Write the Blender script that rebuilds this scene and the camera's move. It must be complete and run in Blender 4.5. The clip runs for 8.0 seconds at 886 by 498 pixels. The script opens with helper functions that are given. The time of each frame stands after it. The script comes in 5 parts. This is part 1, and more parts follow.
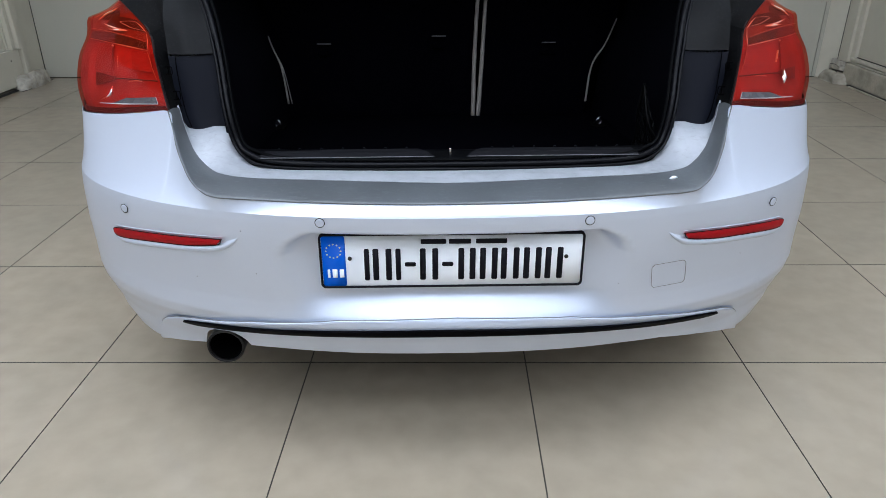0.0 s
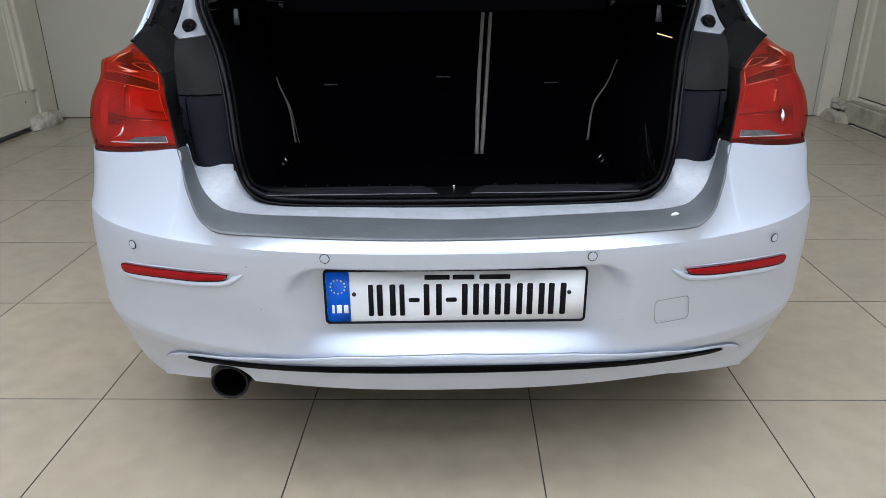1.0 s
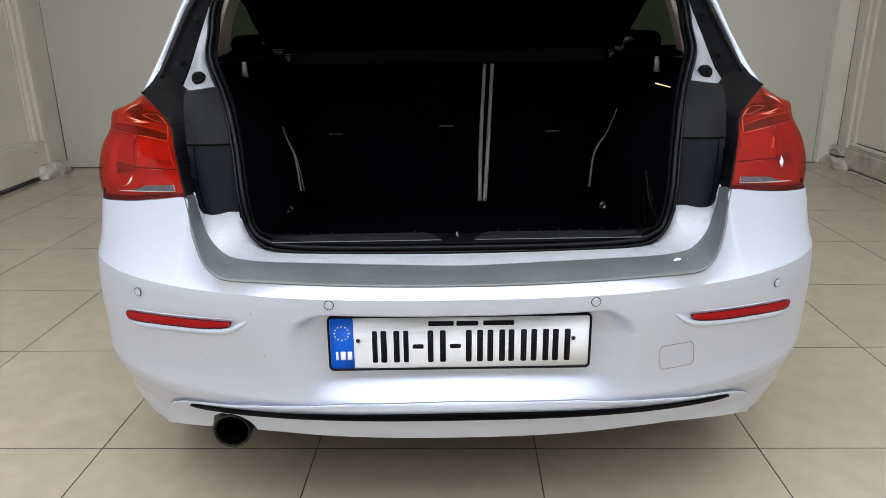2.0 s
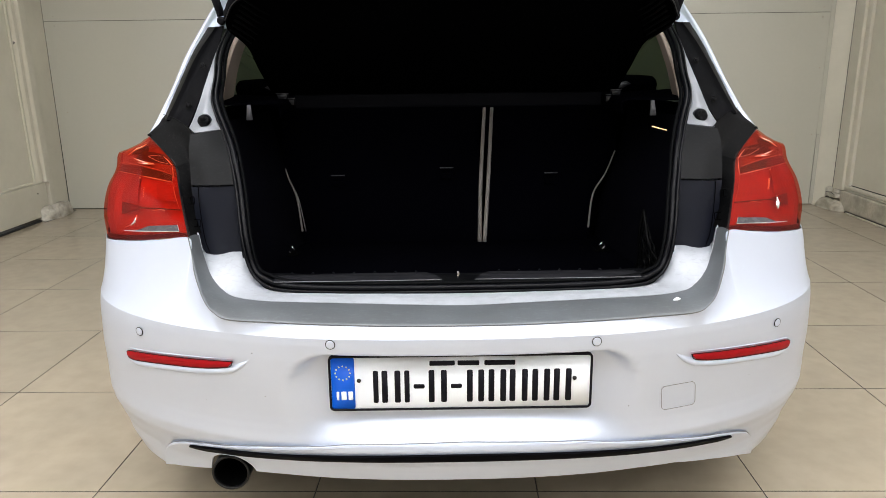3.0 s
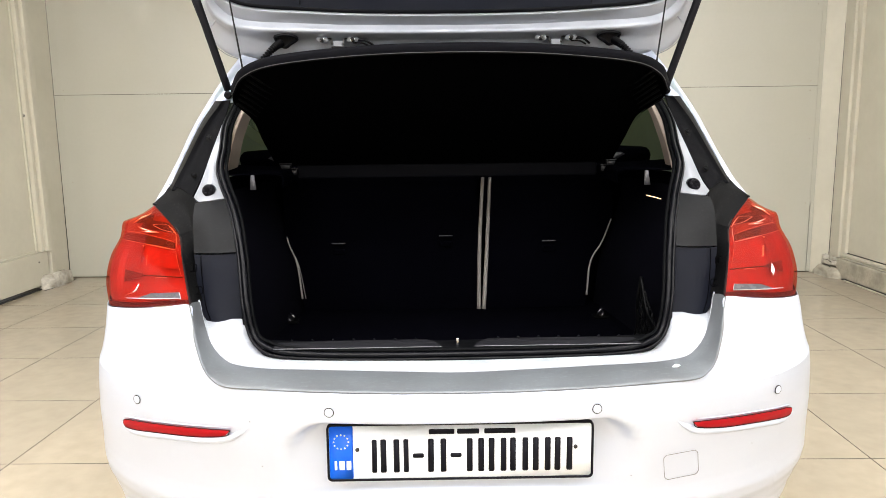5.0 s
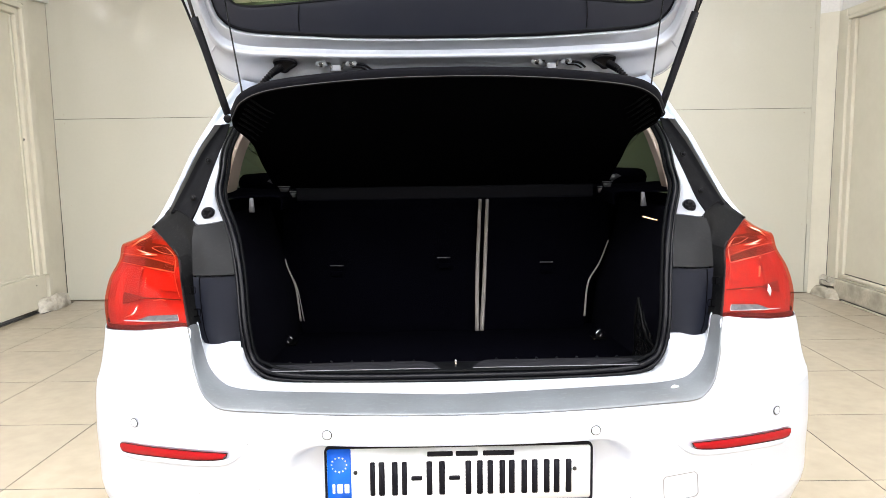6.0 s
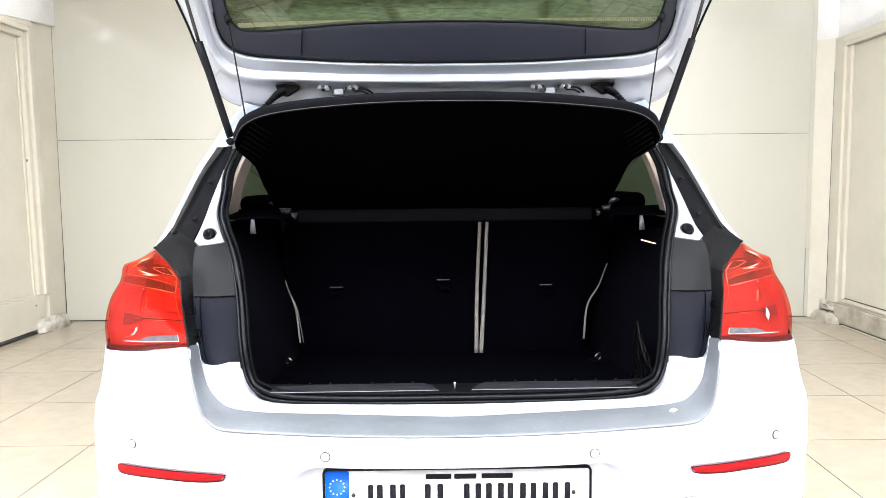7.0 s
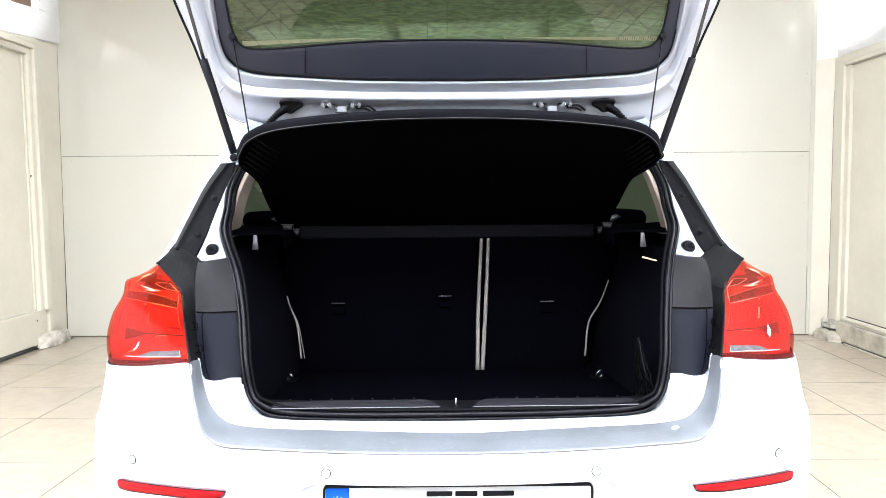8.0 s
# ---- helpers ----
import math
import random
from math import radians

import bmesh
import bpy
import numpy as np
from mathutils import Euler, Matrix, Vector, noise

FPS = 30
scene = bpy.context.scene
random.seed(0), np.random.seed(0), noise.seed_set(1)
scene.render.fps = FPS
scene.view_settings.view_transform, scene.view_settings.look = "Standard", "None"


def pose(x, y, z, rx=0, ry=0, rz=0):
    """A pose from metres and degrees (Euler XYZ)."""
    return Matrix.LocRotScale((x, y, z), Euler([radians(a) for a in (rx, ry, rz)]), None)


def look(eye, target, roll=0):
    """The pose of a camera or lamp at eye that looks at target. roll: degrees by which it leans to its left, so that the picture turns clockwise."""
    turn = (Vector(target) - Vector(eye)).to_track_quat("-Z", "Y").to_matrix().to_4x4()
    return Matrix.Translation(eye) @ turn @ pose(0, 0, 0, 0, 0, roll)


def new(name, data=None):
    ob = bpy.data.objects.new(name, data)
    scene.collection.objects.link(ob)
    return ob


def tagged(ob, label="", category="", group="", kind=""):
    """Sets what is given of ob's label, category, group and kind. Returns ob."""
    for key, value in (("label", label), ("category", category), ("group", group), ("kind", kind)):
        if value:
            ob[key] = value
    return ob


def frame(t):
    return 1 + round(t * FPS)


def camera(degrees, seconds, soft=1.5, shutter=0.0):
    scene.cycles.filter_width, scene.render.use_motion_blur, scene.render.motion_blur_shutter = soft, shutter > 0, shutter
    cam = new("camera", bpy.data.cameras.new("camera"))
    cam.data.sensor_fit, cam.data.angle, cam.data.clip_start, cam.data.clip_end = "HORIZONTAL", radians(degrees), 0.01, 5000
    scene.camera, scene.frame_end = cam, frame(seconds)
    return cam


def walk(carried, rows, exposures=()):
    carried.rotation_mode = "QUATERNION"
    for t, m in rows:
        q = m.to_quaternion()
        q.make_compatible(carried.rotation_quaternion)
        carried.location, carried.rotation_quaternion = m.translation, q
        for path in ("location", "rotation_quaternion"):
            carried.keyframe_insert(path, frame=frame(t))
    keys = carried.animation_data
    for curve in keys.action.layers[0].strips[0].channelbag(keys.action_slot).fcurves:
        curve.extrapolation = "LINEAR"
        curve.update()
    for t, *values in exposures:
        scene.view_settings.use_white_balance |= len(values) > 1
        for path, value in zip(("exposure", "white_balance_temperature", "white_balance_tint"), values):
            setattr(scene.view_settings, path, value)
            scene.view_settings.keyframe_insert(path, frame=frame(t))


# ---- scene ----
cam = camera(65.4, 8.0, soft=0.55)
PATH = [
    (0, (0.403, -1.602, 1.11), (0.37, 0.205, 0.253), -0.6),
    (0.5, (0.407, -1.608, 1.11), (0.365, 0.22, 0.299), -0.5),
    (1, (0.408, -1.614, 1.111), (0.358, 0.236, 0.355), -0.8),
    (1.5, (0.409, -1.617, 1.112), (0.349, 0.259, 0.421), -1.1),
    (3, (0.403, -1.634, 1.112), (0.349, 0.298, 0.599), -1.0),
    (3.5, (0.403, -1.639, 1.112), (0.348, 0.307, 0.655), -0.8),
    (4, (0.403, -1.643, 1.113), (0.347, 0.314, 0.708), -0.8),
    (4.5, (0.403, -1.647, 1.113), (0.349, 0.32, 0.755), -0.9),
    (6, (0.404, -1.657, 1.113), (0.361, 0.326, 0.856), -1.2),
    (6.5, (0.404, -1.663, 1.113), (0.364, 0.325, 0.89), -1.1),
    (7, (0.405, -1.667, 1.114), (0.363, 0.324, 0.921), -0.9),
    (7.5, (0.405, -1.67, 1.113), (0.361, 0.323, 0.949), -0.7),
    (8, (0.404, -1.672, 1.113), (0.359, 0.323, 0.969), -0.7),
]
EXPOSURES = [(0.0, -1.45, 5390, 10), (1.5, -1.33, 5730, 10.5), (3.0, -0.92, 6180, 11), (3.5, -0.77, 6350, 11), (4.5, -0.36, 6400, 11), (6.0, 0.08, 6130, 12), (7.0, 0.45, 5900, 12), (8.0, 0.61, 5740, 12.5)]
walk(cam, [(t, look(eye, target, roll)) for t, eye, target, roll in PATH], EXPOSURES)

# ---- world and lamps ----
world = bpy.data.worlds.new("world")
scene.world = world
world.use_nodes = True
world.node_tree.nodes["Background"].inputs[0].default_value = (0.8, 0.85, 0.9, 1)
world.node_tree.nodes["Background"].inputs[1].default_value = 0.15

ROOM_L, ROOM_R, ROOM_BACK, ROOM_FRONT, ROOM_H = -2.85, 3.30, 3.90, -8.60, 3.30
# assumed panels out of view; rows at -5.1 and -3.7 are frontal fill
LAMPS = [(x, y) for y in (-5.1, -3.7, -2.3, -0.9, 0.5) for x in (-1.5, 0.4, 2.3)]
LAMP_POWER = {-5.1: 20.0, -3.7: 32.0, -2.3: 50.0, -0.9: 48.0, 0.5: 26.0}
# made-up, unseen spotlights: place, point on the wall, beam in degrees
ADDED_SPOTS = [((-1.75, 2.20), (ROOM_L, 3.05, 2.90), 42), ((-1.75, 2.60), (ROOM_L, 3.26, 2.53), 10), ((-1.75, 2.00), (ROOM_L, 2.50, 2.38), 10), ((-1.75, 1.20), (ROOM_L, 1.80, 2.22), 10),
         ((2.20, 2.20), (ROOM_R, 3.12, 2.88), 44), ((2.20, 2.60), (ROOM_R, 3.12, 2.56), 11), ((2.20, 2.00), (ROOM_R, 2.52, 2.40), 10), ((2.20, 1.20), (ROOM_R, 1.60, 2.28), 10)]


# ---- materials ----
def material(name, base, rough=0.5, metal=0.0, coat=0.0, grain=0.0, grain_size=60.0, stain=0.0, stain_size=2.0,
             bump=0.0, tone=None, each=0.0, spec=0.5, world=False, specks=0.0, scuff=0.0, scuff_tone=(1, 1, 1), scuff_size=(30, 30, 160)):
    """A surface with fine grain, broad stains and a little relief."""
    m = bpy.data.materials.new(name)
    m.use_nodes = True
    nt = m.node_tree
    b = nt.nodes["Principled BSDF"]
    b.inputs["Roughness"].default_value = rough
    b.inputs["Metallic"].default_value = metal
    b.inputs["Coat Weight"].default_value = coat
    b.inputs["Coat Roughness"].default_value = 0.12
    b.inputs["Specular IOR Level"].default_value = spec
    co = nt.nodes.new("ShaderNodeTexCoord")
    where = nt.nodes.new("ShaderNodeNewGeometry").outputs["Position"] if world else co.outputs["Object"]
    rgb = nt.nodes.new("ShaderNodeRGB")
    rgb.outputs[0].default_value = (*base, 1)
    out = rgb.outputs[0]

    def mix(fac, a, col, blend="MIX"):
        n = nt.nodes.new("ShaderNodeMix")
        n.data_type, n.blend_type = "RGBA", blend
        nt.links.new(fac, n.inputs[0])
        nt.links.new(a, n.inputs[6])
        n.inputs[7].default_value = (*col, 1)
        return n.outputs[2]

    def wave(size, detail, lo, hi, amount):
        t = nt.nodes.new("ShaderNodeTexNoise")
        t.inputs["Scale"].default_value = size
        t.inputs["Detail"].default_value = detail
        nt.links.new(where, t.inputs["Vector"])
        r = nt.nodes.new("ShaderNodeMapRange")
        r.inputs[1].default_value, r.inputs[2].default_value = lo, hi
        r.inputs[3].default_value, r.inputs[4].default_value = 0.0, amount
        nt.links.new(t.outputs[0], r.inputs[0])
        return r.outputs[0], t.outputs[0]

    dark = tone or tuple(c * 0.6 for c in base)
    if stain:
        f, _ = wave(stain_size, 6, 0.42, 0.72, stain)
        out = mix(f, out, dark)
        rr = nt.nodes.new("ShaderNodeMath")
        rr.operation = "MULTIPLY_ADD"
        nt.links.new(f, rr.inputs[0])
        rr.inputs[1].default_value, rr.inputs[2].default_value = 0.25, rough
        nt.links.new(rr.outputs[0], b.inputs["Roughness"])
    if grain:
        f, raw = wave(grain_size, 4, 0.35, 0.7, grain)
        out = mix(f, out, tuple(c * 0.5 for c in base))
    if each:
        info = nt.nodes.new("ShaderNodeObjectInfo")
        r = nt.nodes.new("ShaderNodeMath")
        r.operation = "MULTIPLY"
        nt.links.new(info.outputs["Random"], r.inputs[0])
        r.inputs[1].default_value = each
        out = mix(r.outputs[0], out, dark)
    if specks:
        v = nt.nodes.new("ShaderNodeTexVoronoi")
        v.inputs["Scale"].default_value = specks
        nt.links.new(where, v.inputs["Vector"])
        r = nt.nodes.new("ShaderNodeMapRange")
        r.inputs[1].default_value, r.inputs[2].default_value = 0.006 * specks, 0.003 * specks
        r.inputs[3].default_value, r.inputs[4].default_value = 0.0, 0.75
        nt.links.new(v.outputs["Distance"], r.inputs[0])
        n2 = nt.nodes.new("ShaderNodeTexNoise")
        n2.inputs["Scale"].default_value = 1.3
        nt.links.new(where, n2.inputs["Vector"])
        k = nt.nodes.new("ShaderNodeMath")
        k.operation = "GREATER_THAN"
        k.inputs[1].default_value = 0.5
        nt.links.new(n2.outputs[0], k.inputs[0])
        mm = nt.nodes.new("ShaderNodeMath")
        mm.operation = "MULTIPLY"
        nt.links.new(r.outputs[0], mm.inputs[0])
        nt.links.new(k.outputs[0], mm.inputs[1])
        out = mix(mm.outputs[0], out, tuple(c * 0.15 for c in base))
    if scuff:
        at = nt.nodes.new("ShaderNodeMapping")
        at.inputs["Scale"].default_value = scuff_size
        at.inputs["Rotation"].default_value = (0.4, 0.5, 0.3)
        nt.links.new(where, at.inputs["Vector"])
        t = nt.nodes.new("ShaderNodeTexNoise")
        t.inputs["Scale"].default_value, t.inputs["Detail"].default_value, t.inputs["Distortion"].default_value = 1.0, 5, 0.6
        nt.links.new(at.outputs[0], t.inputs["Vector"])
        r = nt.nodes.new("ShaderNodeMapRange")
        r.inputs[1].default_value, r.inputs[2].default_value = 0.56, 0.72
        r.inputs[3].default_value, r.inputs[4].default_value = 0.0, scuff
        nt.links.new(t.outputs[0], r.inputs[0])
        out = mix(r.outputs[0], out, scuff_tone)
    nt.links.new(out, b.inputs["Base Color"])
    if bump:
        _, raw = wave(grain_size, 4, 0.3, 0.7, 1.0)
        n = nt.nodes.new("ShaderNodeBump")
        n.inputs["Strength"].default_value = bump
        n.inputs["Distance"].default_value = 0.002
        nt.links.new(raw, n.inputs["Height"])
        nt.links.new(n.outputs[0], b.inputs["Normal"])
    return m


def clear(name, tint, gloss=0.02, shine=0.03, rise=0.5, streak=0.0):
    """Coloured clear plastic or glass: tinted see-through with a glossy skin."""
    m = bpy.data.materials.new(name)
    m.use_nodes = True
    nt = m.node_tree
    nt.nodes.clear()
    out = nt.nodes.new("ShaderNodeOutputMaterial")
    t = nt.nodes.new("ShaderNodeBsdfTransparent")
    t.inputs[0].default_value = (*tint, 1)
    if streak:
        co = nt.nodes.new("ShaderNodeTexCoord")
        at = nt.nodes.new("ShaderNodeMapping")
        at.inputs["Scale"].default_value = (38.0, 130.0, 190.0)
        wash = nt.nodes.new("ShaderNodeTexNoise")
        wash.inputs["Scale"].default_value, wash.inputs["Detail"].default_value = 1.0, 7
        wash.inputs["Distortion"].default_value = 0.5
        ramp = nt.nodes.new("ShaderNodeMapRange")
        ramp.inputs[1].default_value, ramp.inputs[2].default_value = 0.35, 0.68
        dirt = nt.nodes.new("ShaderNodeMix")
        dirt.data_type = "RGBA"
        dirt.inputs[6].default_value = (*[c * (1 - streak) for c in tint], 1)
        dirt.inputs[7].default_value = (*[c * (1 + streak) for c in tint], 1)
        nt.links.new(co.outputs["Object"], at.inputs["Vector"])
        nt.links.new(at.outputs[0], wash.inputs["Vector"])
        nt.links.new(wash.outputs[0], ramp.inputs[0])
        nt.links.new(ramp.outputs[0], dirt.inputs[0])
        nt.links.new(dirt.outputs[2], t.inputs[0])
    g = nt.nodes.new("ShaderNodeBsdfGlossy")
    g.inputs["Roughness"].default_value = gloss
    lw = nt.nodes.new("ShaderNodeLayerWeight")
    lw.inputs[0].default_value = 0.5
    pw = nt.nodes.new("ShaderNodeMath")
    pw.operation = "POWER"
    pw.inputs[1].default_value = 4.0
    nt.links.new(lw.outputs["Facing"], pw.inputs[0])
    fr = nt.nodes.new("ShaderNodeMath")
    fr.operation = "MULTIPLY_ADD"
    nt.links.new(pw.outputs[0], fr.inputs[0])
    fr.inputs[1].default_value, fr.inputs[2].default_value = rise, shine
    mix = nt.nodes.new("ShaderNodeMixShader")
    nt.links.new(fr.outputs[0], mix.inputs[0])
    nt.links.new(t.outputs[0], mix.inputs[1])
    nt.links.new(g.outputs[0], mix.inputs[2])
    nt.links.new(mix.outputs[0], out.inputs[0])
    return m


def glowing(name, colour, strength):
    m = bpy.data.materials.new(name)
    m.use_nodes = True
    b = m.node_tree.nodes["Principled BSDF"]
    b.inputs["Base Color"].default_value = (*colour, 1)
    b.inputs["Emission Color"].default_value = (*colour, 1)
    b.inputs["Emission Strength"].default_value = strength
    return m


PAINT = material("silver_white_paint", (0.622, 0.676, 0.795), 0.41, 0.58, 0.45, grain=0.06, grain_size=900, stain=0.04, stain_size=5)
# body paint with the open gate's shade put into a darker colour
SHADED_PAINT = material("shaded_inner_paint", (0.40, 0.425, 0.475), 0.40, 0.35, 0.3, grain=0.08, grain_size=500, stain=0.2, stain_size=12)
# body paint again, set darker against too strong light on the flange
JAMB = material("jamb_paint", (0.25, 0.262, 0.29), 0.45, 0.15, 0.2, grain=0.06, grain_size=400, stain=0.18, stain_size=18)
FILM = material("scuffed_film", (0.093, 0.101, 0.108), 0.34, 0.0, 0.2, grain=0.12, grain_size=160, stain=0.5, stain_size=9, tone=(0.13, 0.145, 0.16), scuff=0.10, scuff_tone=(0.34, 0.36, 0.38), scuff_size=(60, 220, 220))
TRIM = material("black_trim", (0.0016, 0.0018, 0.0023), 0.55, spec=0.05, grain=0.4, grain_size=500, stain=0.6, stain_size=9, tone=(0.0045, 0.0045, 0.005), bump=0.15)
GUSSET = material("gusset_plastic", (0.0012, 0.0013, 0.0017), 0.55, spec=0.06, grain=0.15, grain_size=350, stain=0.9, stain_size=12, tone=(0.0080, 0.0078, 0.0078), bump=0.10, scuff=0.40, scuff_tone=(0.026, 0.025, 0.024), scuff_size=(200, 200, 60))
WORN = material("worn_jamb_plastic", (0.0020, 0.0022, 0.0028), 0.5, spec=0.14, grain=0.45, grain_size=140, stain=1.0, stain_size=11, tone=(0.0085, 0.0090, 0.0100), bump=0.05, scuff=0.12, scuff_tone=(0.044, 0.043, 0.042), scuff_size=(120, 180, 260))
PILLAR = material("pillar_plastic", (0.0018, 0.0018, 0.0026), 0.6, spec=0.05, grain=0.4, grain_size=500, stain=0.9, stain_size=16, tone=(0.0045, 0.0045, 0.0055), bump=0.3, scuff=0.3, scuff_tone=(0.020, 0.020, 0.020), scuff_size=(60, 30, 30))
FLAP = material("grey_black_flap", (0.0055, 0.0066, 0.0120), 0.45, spec=0.16, grain=0.3, grain_size=700, stain=0.3, stain_size=9, tone=(0.0098, 0.0110, 0.0165), bump=0.03)
GATE_TRIM = material("tailgate_plastic", (0.022, 0.0245, 0.036), 0.45, spec=0.2, grain=0.3, grain_size=700, stain=0.3, stain_size=9, tone=(0.032, 0.034, 0.042), bump=0.15)
PILLAR_EDGE = material("dusty_pillar_edge", (0.0055, 0.0053, 0.005), 0.5, spec=0.10, grain=0.4, grain_size=400, stain=0.8, stain_size=24, tone=(0.020, 0.019, 0.016), bump=0.2)
RUBBER = material("rubber", (0.0016, 0.0016, 0.0028), 0.30, spec=0.13, grain=0.3, grain_size=300, stain=0.4, stain_size=20, tone=(0.006, 0.006, 0.008))
SEAM_BLACK = material("seam_black", (0.0008, 0.0008, 0.001), 0.9, spec=0.02, grain=0.2)
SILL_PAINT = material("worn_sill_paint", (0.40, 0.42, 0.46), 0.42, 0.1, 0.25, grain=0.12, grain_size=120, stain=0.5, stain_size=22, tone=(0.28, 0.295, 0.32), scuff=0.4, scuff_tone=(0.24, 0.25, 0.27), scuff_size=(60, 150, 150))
SLOT_BLACK = material("slot_black", (0.0008, 0.0008, 0.0016), 0.45, spec=0.03, stain=0.2, stain_size=30, tone=(0.003, 0.003, 0.004))
GLOSS_BLACK = material("gloss_black", (0.004, 0.004, 0.006), 0.5, spec=0.12, stain=0.2, stain_size=30, tone=(0.02, 0.02, 0.02))
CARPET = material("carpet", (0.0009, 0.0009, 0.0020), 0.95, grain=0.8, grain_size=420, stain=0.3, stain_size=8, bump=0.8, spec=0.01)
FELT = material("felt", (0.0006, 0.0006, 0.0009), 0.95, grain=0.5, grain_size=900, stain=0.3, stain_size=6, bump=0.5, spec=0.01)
SILL_GREY = material("sill_grey", (0.0095, 0.0095, 0.0115), 0.6, spec=0.12, grain=0.2, grain_size=300)
DOTS_SHEEN = material("glass_edge_dots_sheen", (0.20, 0.205, 0.12), 0.6, grain=0.5, grain_size=250)
NET = material("black_elastic", (0.0006, 0.0006, 0.0007), 0.5, spec=0.10, grain=0.4, grain_size=300)
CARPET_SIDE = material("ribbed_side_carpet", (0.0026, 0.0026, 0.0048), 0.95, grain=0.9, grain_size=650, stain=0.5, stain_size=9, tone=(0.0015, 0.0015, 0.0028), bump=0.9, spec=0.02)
BAND = material("shelf_band", (0.0034, 0.0035, 0.0050), 0.7, spec=0.05, grain=0.2, grain_size=500)
SEAM = material("seam_grey", (0.20, 0.21, 0.23), 0.6, grain=0.1)
CLIP_LIGHT = material("clip_light", (0.11, 0.11, 0.12), 0.5, grain=0.2)
CLIP_DARK = material("clip_dark", (0.026, 0.026, 0.028), 0.5, grain=0.2)
CLIP_GREY = material("clip_grey", (0.06, 0.06, 0.062), 0.5, grain=0.2)
PIPING = material("grey_piping", (0.215, 0.20, 0.185), 0.8, grain=0.3, grain_size=300)
LINING_EDGE = material("beige_edge_cloth", (0.42, 0.34, 0.295), 0.9, grain=0.2, grain_size=500)
HEADLINER = material("beige_pillar_cloth", (0.20, 0.16, 0.138), 0.9, grain=0.2, grain_size=500, stain=0.2, stain_size=8)
CHROME = material("bright_metal", (0.75, 0.75, 0.76), 0.22, 1.0, grain=0.1, grain_size=200, stain=0.2, stain_size=30)
STEEL = material("dark_steel", (0.045, 0.043, 0.042), 0.35, 0.8, grain=0.3, grain_size=150, stain=0.5, stain_size=25, tone=(0.03, 0.03, 0.03))
PIPE = material("sooty_pipe", (0.007, 0.0067, 0.0065), 0.4, 0.4, grain=0.3, grain_size=150, stain=0.4, stain_size=25)
SOOT = material("soot", (0.0015, 0.0015, 0.0015), 0.9, spec=0.02, grain=0.4, grain_size=100)
LENS = clear("red_lens", (0.93, 0.36, 0.25), 0.02, 0.024, 0.05)
REFLECTOR_RED = material("red_reflector", (0.33, 0.003, 0.006), 0.45, spec=0.12, grain=0.35, grain_size=380, stain=0.2, stain_size=30)
LAMP_MIDDLE = material("lamp_middle_red", (0.31, 0.026, 0.016), 0.4, spec=0.2, grain=0.2, grain_size=120, stain=0.3, stain_size=25)
LAMP_UPPER = material("lamp_dark_amber", (0.055, 0.012, 0.005), 0.3, spec=0.3, grain=0.3, grain_size=120, stain=0.5, stain_size=40, tone=(0.10, 0.016, 0.007))
LAMP_FIELD = material("lamp_orange_field", (0.25, 0.042, 0.013), 0.3, spec=0.3, grain=0.25, grain_size=90, stain=0.9, stain_size=26, tone=(0.14, 0.024, 0.009))
LAMP_WEDGE = material("lamp_dim_red", (0.115, 0.014, 0.010), 0.35, spec=0.2, grain=0.3, grain_size=90, stain=0.6, stain_size=40, tone=(0.19, 0.018, 0.012))
LAMP_BROWN = material("lamp_brown", (0.060, 0.024, 0.012), 0.35, spec=0.2, grain=0.3, grain_size=120, stain=0.4, stain_size=40, tone=(0.20, 0.07, 0.02))
LAMP_GUIDE_GLINT = material("lamp_guide_glint", (0.85, 0.62, 0.34), 0.3, grain=0.25, grain_size=160)
LAMP_PALE = material("lamp_pale_guide_glint", (0.92, 0.80, 0.62), 0.25, grain=0.25, grain_size=160)
LAMP_RED = material("lamp_red", (0.37, 0.034, 0.022), 0.4, spec=0.2, grain=0.25, grain_size=60, stain=0.8, stain_size=16, tone=(0.20, 0.017, 0.011))
LAMP_SIDE = material("lamp_side_red", (0.275, 0.021, 0.013), 0.4, spec=0.2, grain=0.2, grain_size=60, stain=0.6, stain_size=18, tone=(0.17, 0.012, 0.008))
LAMP_DARK = material("lamp_dark", (0.012, 0.005, 0.004), 0.4, spec=0.15, grain=0.15, grain_size=200)
LAMP_RUST = material("lamp_rust", (0.062, 0.005, 0.006), 0.5, spec=0.1, grain=0.15, grain_size=200)
LAMP_EDGE = material("lamp_pale_edge", (0.45, 0.44, 0.43), 0.4, grain=0.3, grain_size=120)
REVERSE = material("smoky_reverse", (0.075, 0.072, 0.078), 0.2, grain=0.5, grain_size=110, stain=0.9, stain_size=60, tone=(0.022, 0.020, 0.022))
LAMP_AMBER = material("lamp_amber", (0.62, 0.30, 0.15), 0.3, grain=0.15, grain_size=200)
PLATE = material("plate_white", (0.90, 0.93, 0.97), 0.35, grain=0.05, grain_size=500, stain=0.08, stain_size=20)
PLATE_BLUE = material("plate_blue", (0.004, 0.10, 0.62), 0.4, spec=0.3, grain=0.05, grain_size=500)
PLATE_BLACK = material("plate_black", (0.004, 0.004, 0.008), 0.5, spec=0.15, grain=0.1, grain_size=500)
STAR = material("star_yellow", (0.75, 0.66, 0.20), 0.4, grain=0.05)
WINDOW = clear("green_glass", (0.105, 0.140, 0.078), streak=0.30)
WINDOW_DARK = clear("dark_glass", (0.05, 0.066, 0.042))
WIRE = material("heater_wire", (0.006, 0.008, 0.003), 0.6, grain=0.1)
